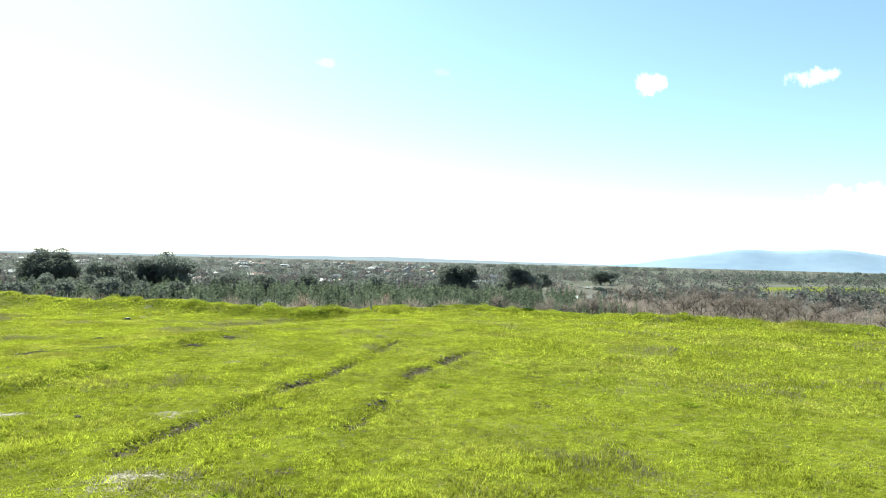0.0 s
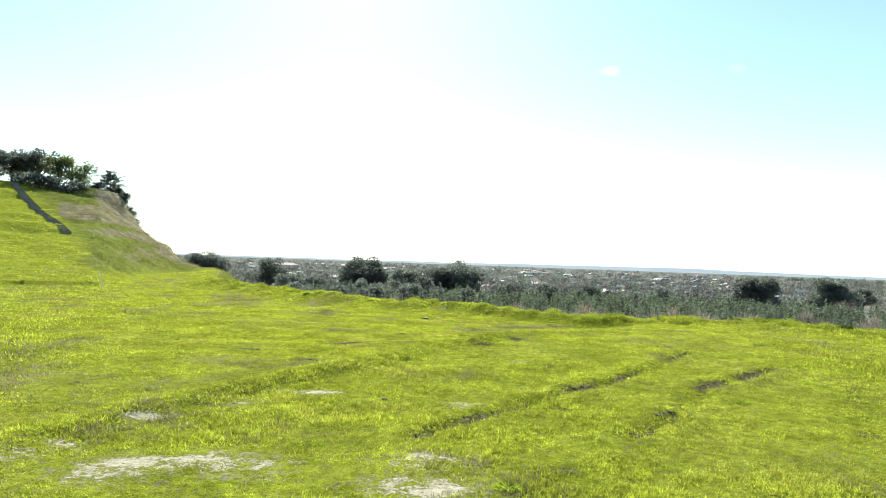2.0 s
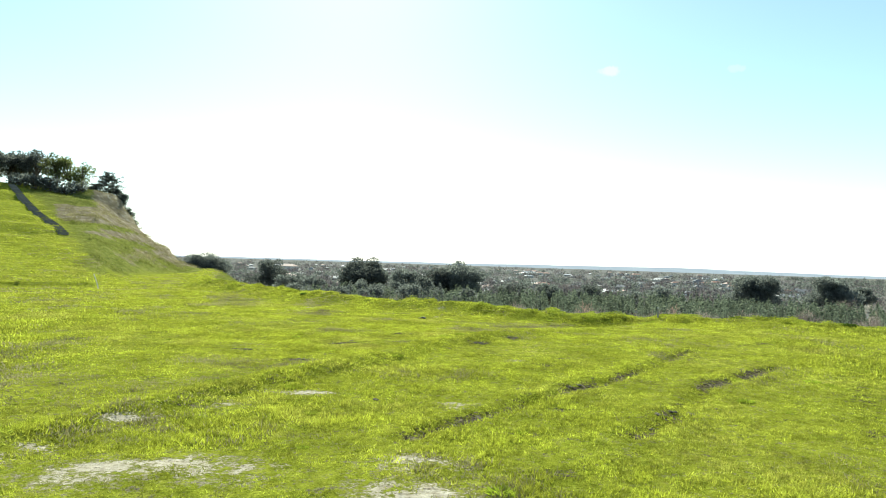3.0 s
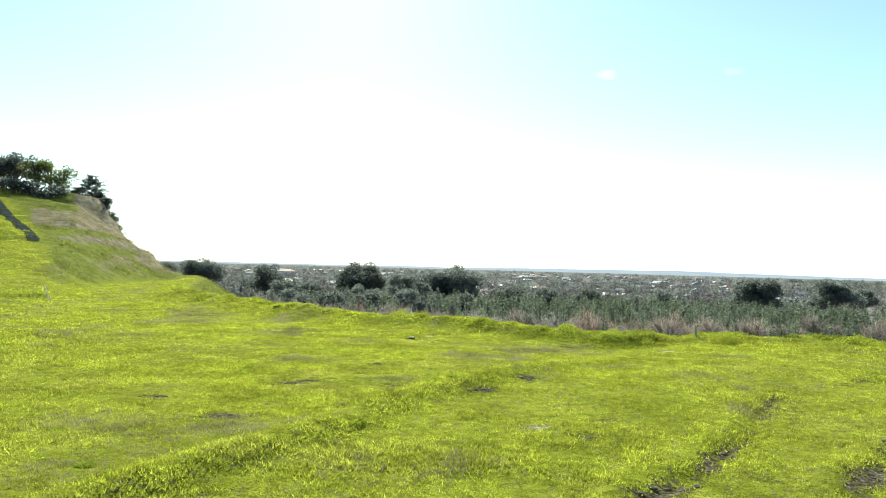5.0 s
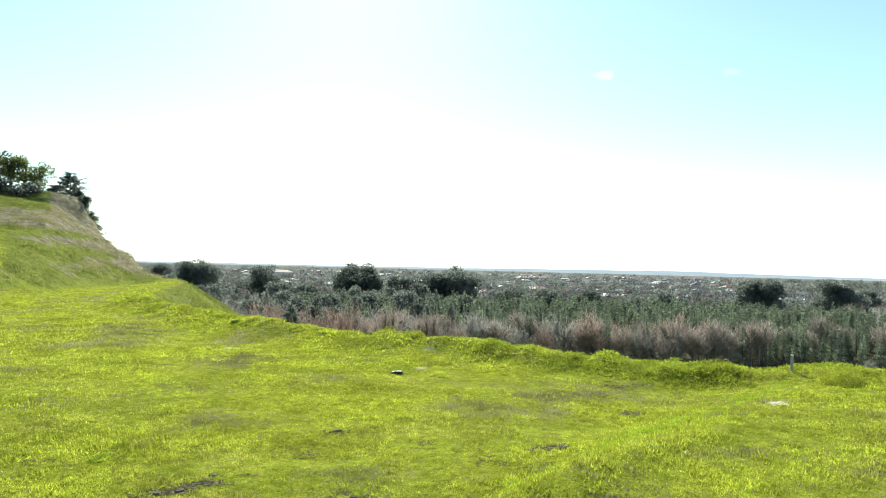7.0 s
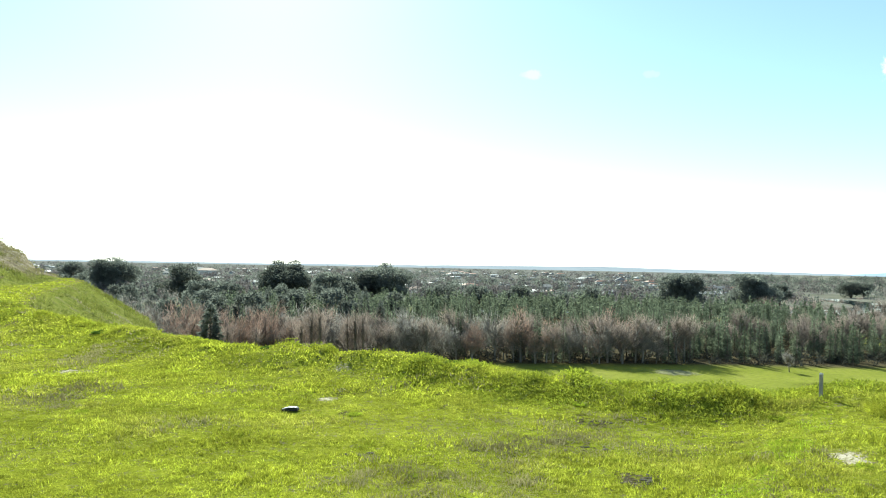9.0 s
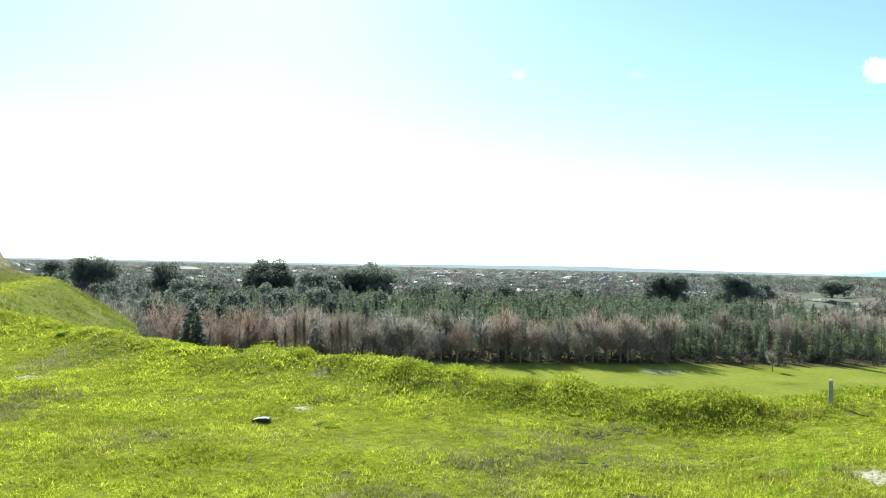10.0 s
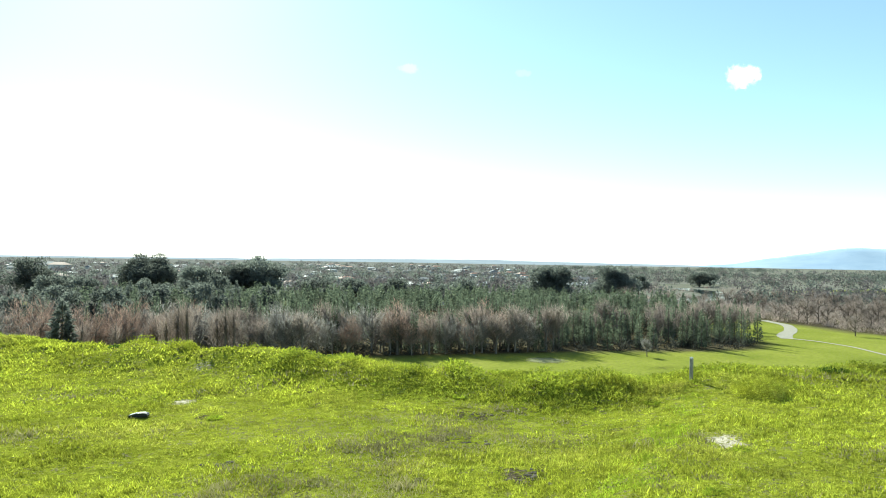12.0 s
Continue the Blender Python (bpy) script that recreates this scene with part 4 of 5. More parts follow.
def weed_clump(label, tall, wide, leaves, seed, mat, long=0.06, broad=0.035):
    """A rounded mound of leaves, or with long narrow ones a tussock."""
    g = np.random.default_rng(seed)
    a, r = g.uniform(0, 6.28, leaves), wide * np.sqrt(g.random(leaves)) * 0.5
    base = np.stack([np.cos(a) * r, np.sin(a) * r, np.full(leaves, -0.03)], -1)
    dome = tall * np.sqrt(np.clip(1 - (r / (wide * 0.52)) ** 2, 0.05, 1)) * (1 + 0.25 * np.sin(3 * a + seed))
    lift = 0.9 if long < 0.1 else 0.35
    base[:, 2] += dome * np.sqrt(g.random(leaves)) * lift
    way = unit(np.stack([np.cos(a) * 0.8, np.sin(a) * 0.8, np.full(leaves, 0.6)], -1) + g.normal(0, 0.6 if long < 0.1 else 0.3, (leaves, 3)))
    v, f = slivers(base, way, long * g.uniform(0.5, 1.3, leaves), broad, g)
    return tagged(part("weed_clump", mesh_from("weed_clump", v, f, mat)), label, "plant", "weed clumps on the bank")


def clumps():
    one = weed_clump("dense dark green clump of weeds on the bank's edge", 0.40, 1.0, 1600, 1, DOCK, 0.1, 0.05)
    two = weed_clump("tall pale tussock of grass on the bank's edge", 0.42, 0.95, 2400, 2, GRASS, 0.09, 0.012)
    g = np.random.default_rng(12)
    three = weed_clump("small dark green rosette of dock in the turf", 0.3, 0.9, 150, 3, RIDGE_GRASS, 0.2, 0.07)
    tagged(three, group="weeds in the turf")
    docks = []
    while len(docks) < 40:
        x, y = g.uniform(-5, 7), g.uniform(6.5, 24)
        s = float(ridge_side(np.array(x), np.array(y)))
        if g.random() < (0.9 if -0.9 < s < 0.4 else 0.3):
            docks.append((x, y, g.uniform(0.1, 0.22)))
    for ob, spots_xy in ((three, docks), (one, [(2.3, 25.5, 0.4), (2.0, 25.6, 0.32), (3.6, 24.6, 0.3), (-5.2, 30.2, 0.4), (9.4, 22.4, 0.4), (-1.0, 27.4, 0.32), (12.0, 21.2, 0.4), (-1.9, 28.0, 0.3)]),
                         (two, [(7.3, 21.5, 0.62), (7.6, 21.7, 0.5), (5.0, 23.6, 0.32), (-8.0, 33.4, 0.4), (0.2, 26.6, 0.3), (10.8, 22.0, 0.4)])):
        for i, (x, y, s) in enumerate(spots_xy):
            m = Matrix.LocRotScale((x, y, float(height(x, y))), Euler((0, 0, i * 1.3)), (s, s, s))
            if i:
                copy_thing(ob, m)
            else:
                first = m
        ob.matrix_basis = first


def clods():
    """Lumps of turned soil lying on the turf."""
    g = np.random.default_rng(77)
    bm = bmesh.new()
    bmesh.ops.create_icosphere(bm, subdivisions=2, radius=1.0)
    for v in bm.verts:
        v.co *= 1 + 0.35 * noise.noise(v.co * 1.7)
        v.co.z *= 0.5
    first = tagged(bm_part("soil_clod", bm, plain("clod_soil", (0.06, 0.05, 0.036), (0.18, 0.145, 0.10), 30, 0.95, 0.8, 0.01)), "small dark clod of soil lying on the grass", "clod", "clods on the turf")
    spots_xy = [(0.0, 9.55), (0.0, 13.9), (0.6, 15.45), (2.1, 15.15), (1.47, 21.7), (1.0, 20.35), (-0.34, 19.6), (-1.0, 14.9), (0.2, 14.6), (2.2, 17.9), (-0.2, 16.5), (0.1, 9.6), (1.2, 8.95), (5.2, 12.2)]
    spots_xy += [(g.uniform(-5, 6), g.uniform(8, 25)) for _ in range(14)]
    for mx, my, a, b, turn, s in MUD + SOIL[:6]:
        for _ in range(8):
            u, w = g.normal(0, a * 0.55), g.normal(0, b * 0.55)
            spots_xy.append((mx + u * math.cos(radians(turn)) - w * math.sin(radians(turn)), my + u * math.sin(radians(turn)) + w * math.cos(radians(turn))))
    for i, (x, y) in enumerate(spots_xy):
        s = 0.010 + 0.026 * g.random() ** 2
        m = Matrix.LocRotScale((x, y, float(height(x, y)) + s * 0.1), Euler((0, 0, g.uniform(0, 6))), (s * 1.4, s, s))
        if i:
            copy_thing(first, m)
        else:
            home = m
    first.matrix_basis = home


def box_bm(bm, lo, hi):
    r = bmesh.ops.create_cube(bm, size=1.0)
    for v in r["verts"]:
        v.co = Vector([lo[i] + (hi[i] - lo[i]) * (v.co[i] + 0.5) for i in range(3)])
    return r["verts"]


def marker_post():
    wood = plain("weathered_wood", (0.17, 0.155, 0.13), (0.33, 0.305, 0.265), 14, 0.85, 0.5, 0.004)
    root = thing("marker_post", "weathered grey wooden stake standing in the bank weeds", "post")
    bm = bmesh.new()
    box_bm(bm, (-0.02, -0.02, -0.3), (0.02, 0.02, 0.86))
    bmesh.ops.bevel(bm, geom=bm.edges[:], offset=0.005, segments=1, affect="EDGES")
    bm_part("shaft", bm, wood, root)
    bm = bmesh.new()
    box_bm(bm, (-0.022, -0.022, 0.86), (0.022, 0.022, 0.885))
    bmesh.ops.bevel(bm, geom=bm.edges[:], offset=0.007, segments=2, affect="EDGES")
    bm_part("cap", bm, plain("pale_paint", (0.55, 0.54, 0.5), (0.7, 0.7, 0.66), 20, 0.6), root, "pale painted top")
    root.matrix_basis = pose(7.05, 22.5, -0.48, 1.5, -1.0, 20)


def rubber_piece():
    """A dark wedge of rubber left on the grass."""
    bm = bmesh.new()
    outline = [(-0.17, 0.0), (-0.15, 0.02), (0.0, 0.075), (0.12, 0.085), (0.17, 0.06), (0.17, 0.0)]
    rows = [[bm.verts.new((x, y, z)) for x, z in outline] for y in (-0.07, 0.07)]
    bm.faces.new(rows[0])
    bm.faces.new(rows[1][::-1])
    for i in range(len(outline)):
        j = (i + 1) % len(outline)
        bm.faces.new((rows[0][i], rows[1][i], rows[1][j], rows[0][j]))
    bmesh.ops.recalc_face_normals(bm, faces=bm.faces[:])
    bmesh.ops.bevel(bm, geom=bm.edges[:], offset=0.012, segments=2, affect="EDGES")
    root = thing("rubber_wedge", "dark rubber wedge lying discarded on the grass", "debris")
    bm_part("body", bm, plain("dark_rubber", (0.012, 0.012, 0.013), (0.035, 0.035, 0.035), 25, 0.5), root)
    bm = bmesh.new()
    vs = [bm.verts.new(p) for p in ((-0.135, -0.05, 0.031), (-0.02, -0.05, 0.072), (-0.02, 0.05, 0.072), (-0.135, 0.05, 0.031))]
    top = bm.faces.new(vs)
    r = bmesh.ops.extrude_face_region(bm, geom=[top])
    for v in r["geom"]:
        if isinstance(v, bmesh.types.BMVert):
            v.co.z += 0.007
    bm_part("worn_face", bm, plain("worn_rubber", (0.28, 0.28, 0.28), (0.5, 0.5, 0.49), 30, 0.4), root, "pale worn upper face")
    root.matrix_basis = pose(-0.04, 22.95, float(height(-0.04, 22.95)) + 0.005, 0, 0, -12) @ Matrix.Diagonal((0.68, 0.68, 0.6, 1))


turf()
bank_weeds()
clumps()
clods()
marker_post()
rubber_piece()


# ---- the hill ----
def on_hill(az, d):
    return HILL_EYE[0] + d * math.sin(radians(az)), HILL_EYE[1] + d * math.cos(radians(az))


def stair_distance(x, y):
    return line_distance(x, y, [on_hill(-28.9, 63.5), on_hill(-33.3, 103.5)])[0]


def hill_cover():
    g = np.random.default_rng(88)

    def keep(x, y, r):
        h, sd = hill(x, y), rim_distance(x, y)
        slope = (sd < 0.3) & (sd > -15) & (x < -5) & (y > 32)
        return (((h > height(x, y, False) - 0.3) & (crest(x, y) < 0.8)) | slope) & (np.hypot(x, y) < 112) & (r < 0.7 + fbm(x * 0.3, y * 0.3, 3, 12)) & (stair_distance(x, y) > 0.6)
    x, y = sample(g, (-70, 32, -4, 108), 18, keep)
    z = height(x, y, False)
    az = np.degrees(np.arctan2(x - HILL_EYE[0], y - HILL_EYE[1]))
    lump = np.clip(0.5 + 1.4 * fbm(x * 0.25, y * 0.25, 3, 14), 0.2, 1.4)
    v, f = tufts(g, x, y, 5, (0.05 + 0.15 * lump) * (0.45 + 0.9 * hill_rough(x, y, z)), np.full(len(x), 0.05), 0.7, 0.14, z)
    slope = rim_distance(x, y) < 0.0
    dryness = np.where(slope, 0.12, hill_dryness(az, z, x, y)) + 0.5 * fbm(x * 0.4, y * 0.4, 4, 15)
    tangled = np.repeat(hill_rough(x, y, z) + 0.6 * fbm(x * 0.5, y * 0.5, 3, 16) > 0.45, 5)
    dry = np.repeat(dryness > 0.36, 5)
    tri = v.reshape(-1, 3, 3)
    for name, sets, mat, label in (("hill_grass", tri[~dry & ~tangled], GRASS, "mown green grass on the hillside"), ("tangled_grass", tri[~dry & tangled], ROUGH, "tangled olive-green grass on the end of the hill"), ("hill_dry_grass", tri[dry], DRY_GRASS, "pale dry grass on the steep bank")):
        p = sets.reshape(-1, 3)
        tagged(part(name, mesh_from(name, p, np.arange(len(p)).reshape(-1, 3), mat)), label, "grass", kind="stuff")


def hill_steps():
    timber = plain("step_timber", (0.10, 0.095, 0.085), (0.19, 0.18, 0.16), 6, 0.9, 0.5, 0.01)
    gravel = plain("step_gravel", (0.22, 0.21, 0.195), (0.34, 0.325, 0.30), 10, 0.95, 0.6, 0.01)
    root = thing("hill_stairs", "long grey flight of timber-edged gravel steps up the hill", "stairs")
    low, high = Vector((*on_hill(-29.5, 66.0), 0)), Vector((*on_hill(-33.1, 103.5), 0))
    along = (high - low).normalized()
    turn = math.degrees(math.atan2(along.y, along.x))
    length = (high - low).length
    n = 40
    bm = bmesh.new()
    box_bm(bm, (0, -0.33, -0.5), (length / n + 0.02, 0.33, 0.0))
    box_bm(bm, (0, -0.33, 0.004), (length / n - 0.10, 0.33, 0.02))
    tread = bm_part("tread", bm, gravel, root)
    bm = bmesh.new()
    box_bm(bm, (-0.1, -0.4, -0.22), (-0.004, 0.4, 0.03))
    bmesh.ops.bevel(bm, geom=bm.edges[:], offset=0.012, segments=1, affect="EDGES")
    riser = bm_part("riser", bm, timber, root)
    line = [low + along * (length * (i + 0.7) / n) for i in range(n)]
    rise = np.array([float(height(q.x, q.y, False)) for q in line])
    for _ in range(12):
        rise[1:-1] = (rise[:-2] + 2 * rise[1:-1] + rise[2:]) / 4
    for i in range(n):
        p = low + along * (length * i / n)
        m = pose(p.x, p.y, rise[i] + 0.03, 0, 0, turn)
        if i == 0:
            tread.matrix_basis = riser.matrix_basis = m
        else:
            for o in (tread, riser):
                c = o.copy()
                scene.collection.objects.link(c)
                c.matrix_basis = m


def hilltop_trees():
    g = np.random.default_rng(91)

    def crowned(name, label, az, d, tall, wide, n, mat, low, size=0.4, dens=60, flat=0.8):
        cs, rs = [], []
        for _ in range(n):
            a, r = g.uniform(0, 6.28), math.sqrt(g.random()) * wide * 0.42
            cs.append((math.cos(a) * r, math.sin(a) * r, tall * g.uniform(low, 0.88) * (1 - 0.2 * (r / (wide * 0.5)) ** 2)))
            rs.append(g.uniform(0.13, 0.22) * wide)
        limbs = [[((0, 0, -0.6), 0.22), ((0.1, 0, tall * 0.35), 0.16), ((0, 0.1, tall * 0.8), 0.05)]]
        limbs += [[((0, 0.02, tall * 0.25), 0.1), (np.array(c) * 0.95, 0.03)] for c in cs[:9]]
        ob = tree(name, label, "tree", "trees on the hilltop", tubes(limbs, 6), clump_mesh(g, cs, rs, dens, size), BARK, mat)
        x, y = on_hill(az, d)
        ob.matrix_basis = place(ob, x, y)

    for az, d, tall, wide in ((-35.4, 107, 5.4, 5.0), (-34.2, 106, 5.0, 4.4), (-33.0, 108, 5.6, 4.6), (-32.2, 108, 5.9, 5.0), (-31.4, 106, 5.6, 3.6), (-37.0, 107, 5.8, 5.5), (-39.5, 108, 6.2, 6.0)):
        crowned("hill_pine", "dark rounded pine on the hilltop", az, d, tall, wide, 20, CYPRESS, 0.34, 0.26, 190)
    for az, d, tall, wide in ((-30.1, 103, 4.9, 3.6), (-29.3, 103, 5.2, 3.8), (-28.5, 103, 4.4, 3.2)):
        crowned("olive_tree", "airy grey-green tree with many stems on the hilltop", az, d, tall, wide, 22, BROADLEAF, 0.2, 0.2, 210)
    for az, d, tall, wide in ((-32.4, 100, 1.6, 3.2), (-31.4, 99, 1.8, 3.2), (-30.5, 98.5, 1.8, 3.2), (-29.6, 98.5, 1.5, 3.0), (-28.7, 99, 1.4, 2.8), (-27.5, 103, 0.9, 1.8), (-34.2, 101, 2.0, 3.2), (-35.2, 102, 2.0, 3.2)):
        crowned("hill_shrub", "dark low shrub under the hilltop trees", az, d, tall, wide, 12, CYPRESS, 0.2, 0.3, 90)
    for az, d, tall, wide, label in ((-26.7, 105, 3.0, 3.3, "small layered dark conifer on the cliff top"), (-27.6, 105, 1.3, 2.0, "small layered dark conifer on the cliff top"),
                                     (-26.15, 103, 4.6, 1.9, "dark conifer hanging beside the cliff"), (-25.75, 102, 4.2, 1.9, "dark conifer hanging beside the cliff"), (-25.3, 101.5, 2.8, 2.2, "dark conifer hanging beside the cliff")):
        x, y = on_hill(az, d)
        ob = tree("hill_conifer", label, "tree", "conifers on the cliff", stem(tall, 0.09), tiered_mesh(g, tall, wide * 0.75, int(3 + 2.2 * tall), 7, 0.04), BARK, CYPRESS)
        base = {-26.15: 5.4, -25.75: 5.0, -25.3: 4.4}.get(az, 9.3)
        ob.matrix_basis = place(ob, x, y, 0, 1, base)


def leaning_stake():
    wood = plain("stake_wood", (0.42, 0.38, 0.30), (0.62, 0.58, 0.48), 12, 0.8, 0.4, 0.005)
    x, y = -15.6, 33.8
    z = float(height(x, y))
    path = [((x, y, z - 0.2), 0.028), ((x - 0.14, y, z + 0.33), 0.026), ((x - 0.30, y + 0.02, z + 0.70), 0.022), ((x - 0.31, y + 0.02, z + 0.71), 0.004)]
    tagged(part("leaning_stake", mesh_from("leaning_stake", *tubes([path], 7), wood, True)), "thin pale wooden stake leaning over in the turf", "stake")


hill_cover()
hill_steps()
hilltop_trees()
leaning_stake()


# ---- the valley and the distance ----
def ribbon(name, pts, wide, mat, lift, label, category):
    """A flat strip laid on the valley floor along a line."""
    v, f = [], []
    p = np.array(pts, float)
    fine = np.concatenate([np.linspace(p[i], p[i + 1], 10)[:-1] for i in range(len(p) - 1)] + [p[-1:]])
    for _ in range(4):
        fine[1:-1] = (fine[:-2] + fine[1:-1] * 2 + fine[2:]) / 4
    w = np.interp(np.linspace(0, 1, len(fine)), np.linspace(0, 1, len(wide)), wide)
    for i, q in enumerate(fine):
        t = fine[min(i + 1, len(fine) - 1)] - fine[max(i - 1, 0)]
        t = np.array((-t[1], t[0])) / np.hypot(*t)
        for s in (-1, -0.33, 0.33, 1):
            a = q + t * s * w[i] / 2 * (1 + 0.05 * math.sin(i * 0.9 + s))
            v.append((a[0], a[1], lift if lift < -1 else float(height(a[0], a[1], False)) + lift))
    for i in range(len(fine) - 1):
        for k in range(3):
            a = i * 4 + k
            f.append((a, a + 1, a + 5, a + 4))
    me = mesh_from(name, v, f, mat, True)
    cover = me.attributes.new("cover", "FLOAT", "POINT")
    n = len(fine)
    cover.data.foreach_set("value", np.array([(0.0 if k in (0, 3) else 1.0) * min(1.0, 3.0 * i / n, 3.0 * (n - 1 - i) / n) for i in range(n) for k in range(4)], np.float32))
    return tagged(part(name, me), label, category, kind="structure")


def valley():
    gravel = plain("path_gravel", (0.23, 0.205, 0.155), (0.33, 0.30, 0.235), 1.5, 0.95, 0.4, 0.02)
    ribbon("path", [(192, 236), (185, 216), (172, 200), (158, 188), (153, 181)], [3, 3.5, 4, 4.5, 3.5], gravel, 0.06, "pale gravel track bending out of the wood", "path")
    ribbon("footpath", [(154, 182), (157, 174), (157, 162), (152, 148), (144, 128)], [1.6, 1.2, 1.1, 1.1, 1.1], gravel, 0.08, "narrow pale footpath over the park grass", "path")
    bald, t = material("bald_ground")
    col = ramp_node(t, noisy(t, 0.9, 6, 0.7), [(0.3, (0.20, 0.20, 0.085)), (0.7, (0.30, 0.285, 0.17))])
    finish(t, col, 0.95, spec=0.0)
    soft = t.nodes.new("ShaderNodeMixShader")
    clear = t.nodes.new("ShaderNodeBsdfTransparent")
    out = t.nodes["Material Output"]
    cover = maths(t, "ADD", attribute(t, "cover"), maths(t, "MULTIPLY", maths(t, "SUBTRACT", noisy(t, 0.8, 7, 0.75), 0.5), 2.4))
    link(t, ranged(t, cover, 0.25, 0.85, 0.0, 0.85), soft.inputs[0])
    link(t, clear.outputs[0], soft.inputs[1])
    link(t, out.inputs[0].links[0].from_socket, soft.inputs[2])
    link(t, soft.outputs[0], out.inputs[0])
    ribbon("worn_ground", [(58, 155), (62, 154.3), (66, 154), (71, 153)], [8, 12, 12, 8], bald, 0.05, "worn pale patch in the park grass", "ground")
    ribbon("sandy_ground", [(164, 158), (168, 154), (170, 148)], [5, 8, 5], bald, 0.05, "sandy patch beside the footpath", "ground")
    m, t = material("river_water")
    finish(t, (0.02, 0.035, 0.035), 0.08, noisy(t, 0.8, 4), 0.15, 0.05, spec=0.6)
    ribbon("river", RIVER, [16, 20, 22, 22, 22, 22, 22, 22, 22], m, VALLEY - 0.35, "smooth pale river reflecting the sky", "river")


def right_bank_trees():
    """Bare willows and alders along the track and the river."""
    g = np.random.default_rng(64)
    wood, twigs = bare_tree_mesh(g, 9.5, 4.2, 900, 0.3, 9, 0.9, 0.05)
    willow = tree("bare_willow", "spreading leafless grey-brown tree beside the park grass", "tree", "bare trees beside the track", wood, twigs, BARK, TWIGS)
    xy = [(180, 183), (150, 196), (145, 190), (156, 203), (148, 206)]
    xy += [(194 + i * 3.1 + g.uniform(-2, 2), 226 - i * 1.6 + g.uniform(-8, 8)) for i in range(16)]
    xy += [(g.uniform(168, 300), g.uniform(262, 330)) for _ in range(40)]
    xy += [(g.uniform(200, 300), g.uniform(120, 260)) for _ in range(46)]
    xy = [p for p in xy if not inside(np.array(p[0]), np.array(p[1]), WOOD)]
    xy = [p for p in xy if river_distance(*map(np.array, p)) > 16]
    scatter(willow, xy, g.uniform(0.7, 1.15, len(xy)), g)
    g2 = np.random.default_rng(65)
    vs, fs, n = [], [], 0
    for _ in range(2100):
        az, d = g2.uniform(26, 64), g2.uniform(260, 640) if g2.random() < 0.5 else g2.uniform(225, 380)
        x, y = d * math.sin(radians(az)), d * math.cos(radians(az)) + 14
        if river_distance(np.array(x), np.array(y)) < (13 if y > 426 else 11) or fields(np.array(x), np.array(y)) > 0 or (y < 262 and x < 192) or inside(np.array(x), np.array(y), WOOD):
            continue
        if 34.2 < az < 37.2 and 380 < d < 540:
            continue
        k = 62
        r = g2.uniform(1.6, 3.6)
        p = unit(g2.normal(size=(k, 3))) * r * np.array((1.2, 1.2, 0.9)) * g2.uniform(0.3, 1, (k, 1))
        p[:, 2] = np.abs(p[:, 2]) * 1.3
        v, f = slivers(p + np.array((x, y, VALLEY)), unit(g2.normal(0, 0.6, (k, 3)) + np.array((0, 0, 1))), 1.1, 0.14, g2)
        vs.append(v)
        fs.append(f + n)
        n += len(v)
    tagged(part("river_scrub", mesh_from("river_scrub", np.concatenate(vs), np.concatenate(fs), TWIGS)), "leafless brown scrub on the river flats", "scrub", kind="stuff")


def far_woods():
    """Trees and gardens of the town and the plain beyond it."""
    for seed, name, mat, count, label in ((71, "far_evergreens", CYPRESS, 1900, "dark evergreens scattered through the distant town"), (72, "far_bare_trees", BARE_FAR, 2600, "leafless trees scattered through the distant town")):
        g = np.random.default_rng(seed)
        vs, fs, n = [], [], 0
        for _ in range(count):
            az = g.uniform(-48, 66)
            d = 380 * (2600 / 380) ** (g.random() ** 1.15)
            x, y = d * math.sin(radians(az)), d * math.cos(radians(az)) + 10
            if river_distance(np.array(x), np.array(y)) < 20 or fields(np.array(x), np.array(y)) > 0 or (az > 32 and d < 700 and g.random() < 0.4):
                continue
            grow = min(1.0 + d / 2500, 1.8)
            if 34.2 < az < 37.2 and d < 560:
                continue
            k = 76 if d < 800 else (44 if d < 1400 else 22)
            fine = 0.55 if d < 800 else (0.7 if d < 1400 else 1.0)
            w, h = g.uniform(3.0, 7.0) * grow, g.uniform(4.5, 10.5)
            p = unit(g.normal(size=(k, 3))) * g.uniform(0.4, 1, (k, 1)) * np.array((w, w, h * 0.5)) + np.array((x, y, VALLEY + h * 0.5))
            v, f = slivers(p, unit(g.normal(size=(k, 3)) + np.array((0, 0, 0.6))), h * 0.36 * fine, h * 0.2 * fine, g)
            vs.append(v)
            fs.append(f + n)
            n += len(v)
        tagged(part(name, mesh_from(name, np.concatenate(vs), np.concatenate(fs), mat)), label, "trees", kind="stuff")


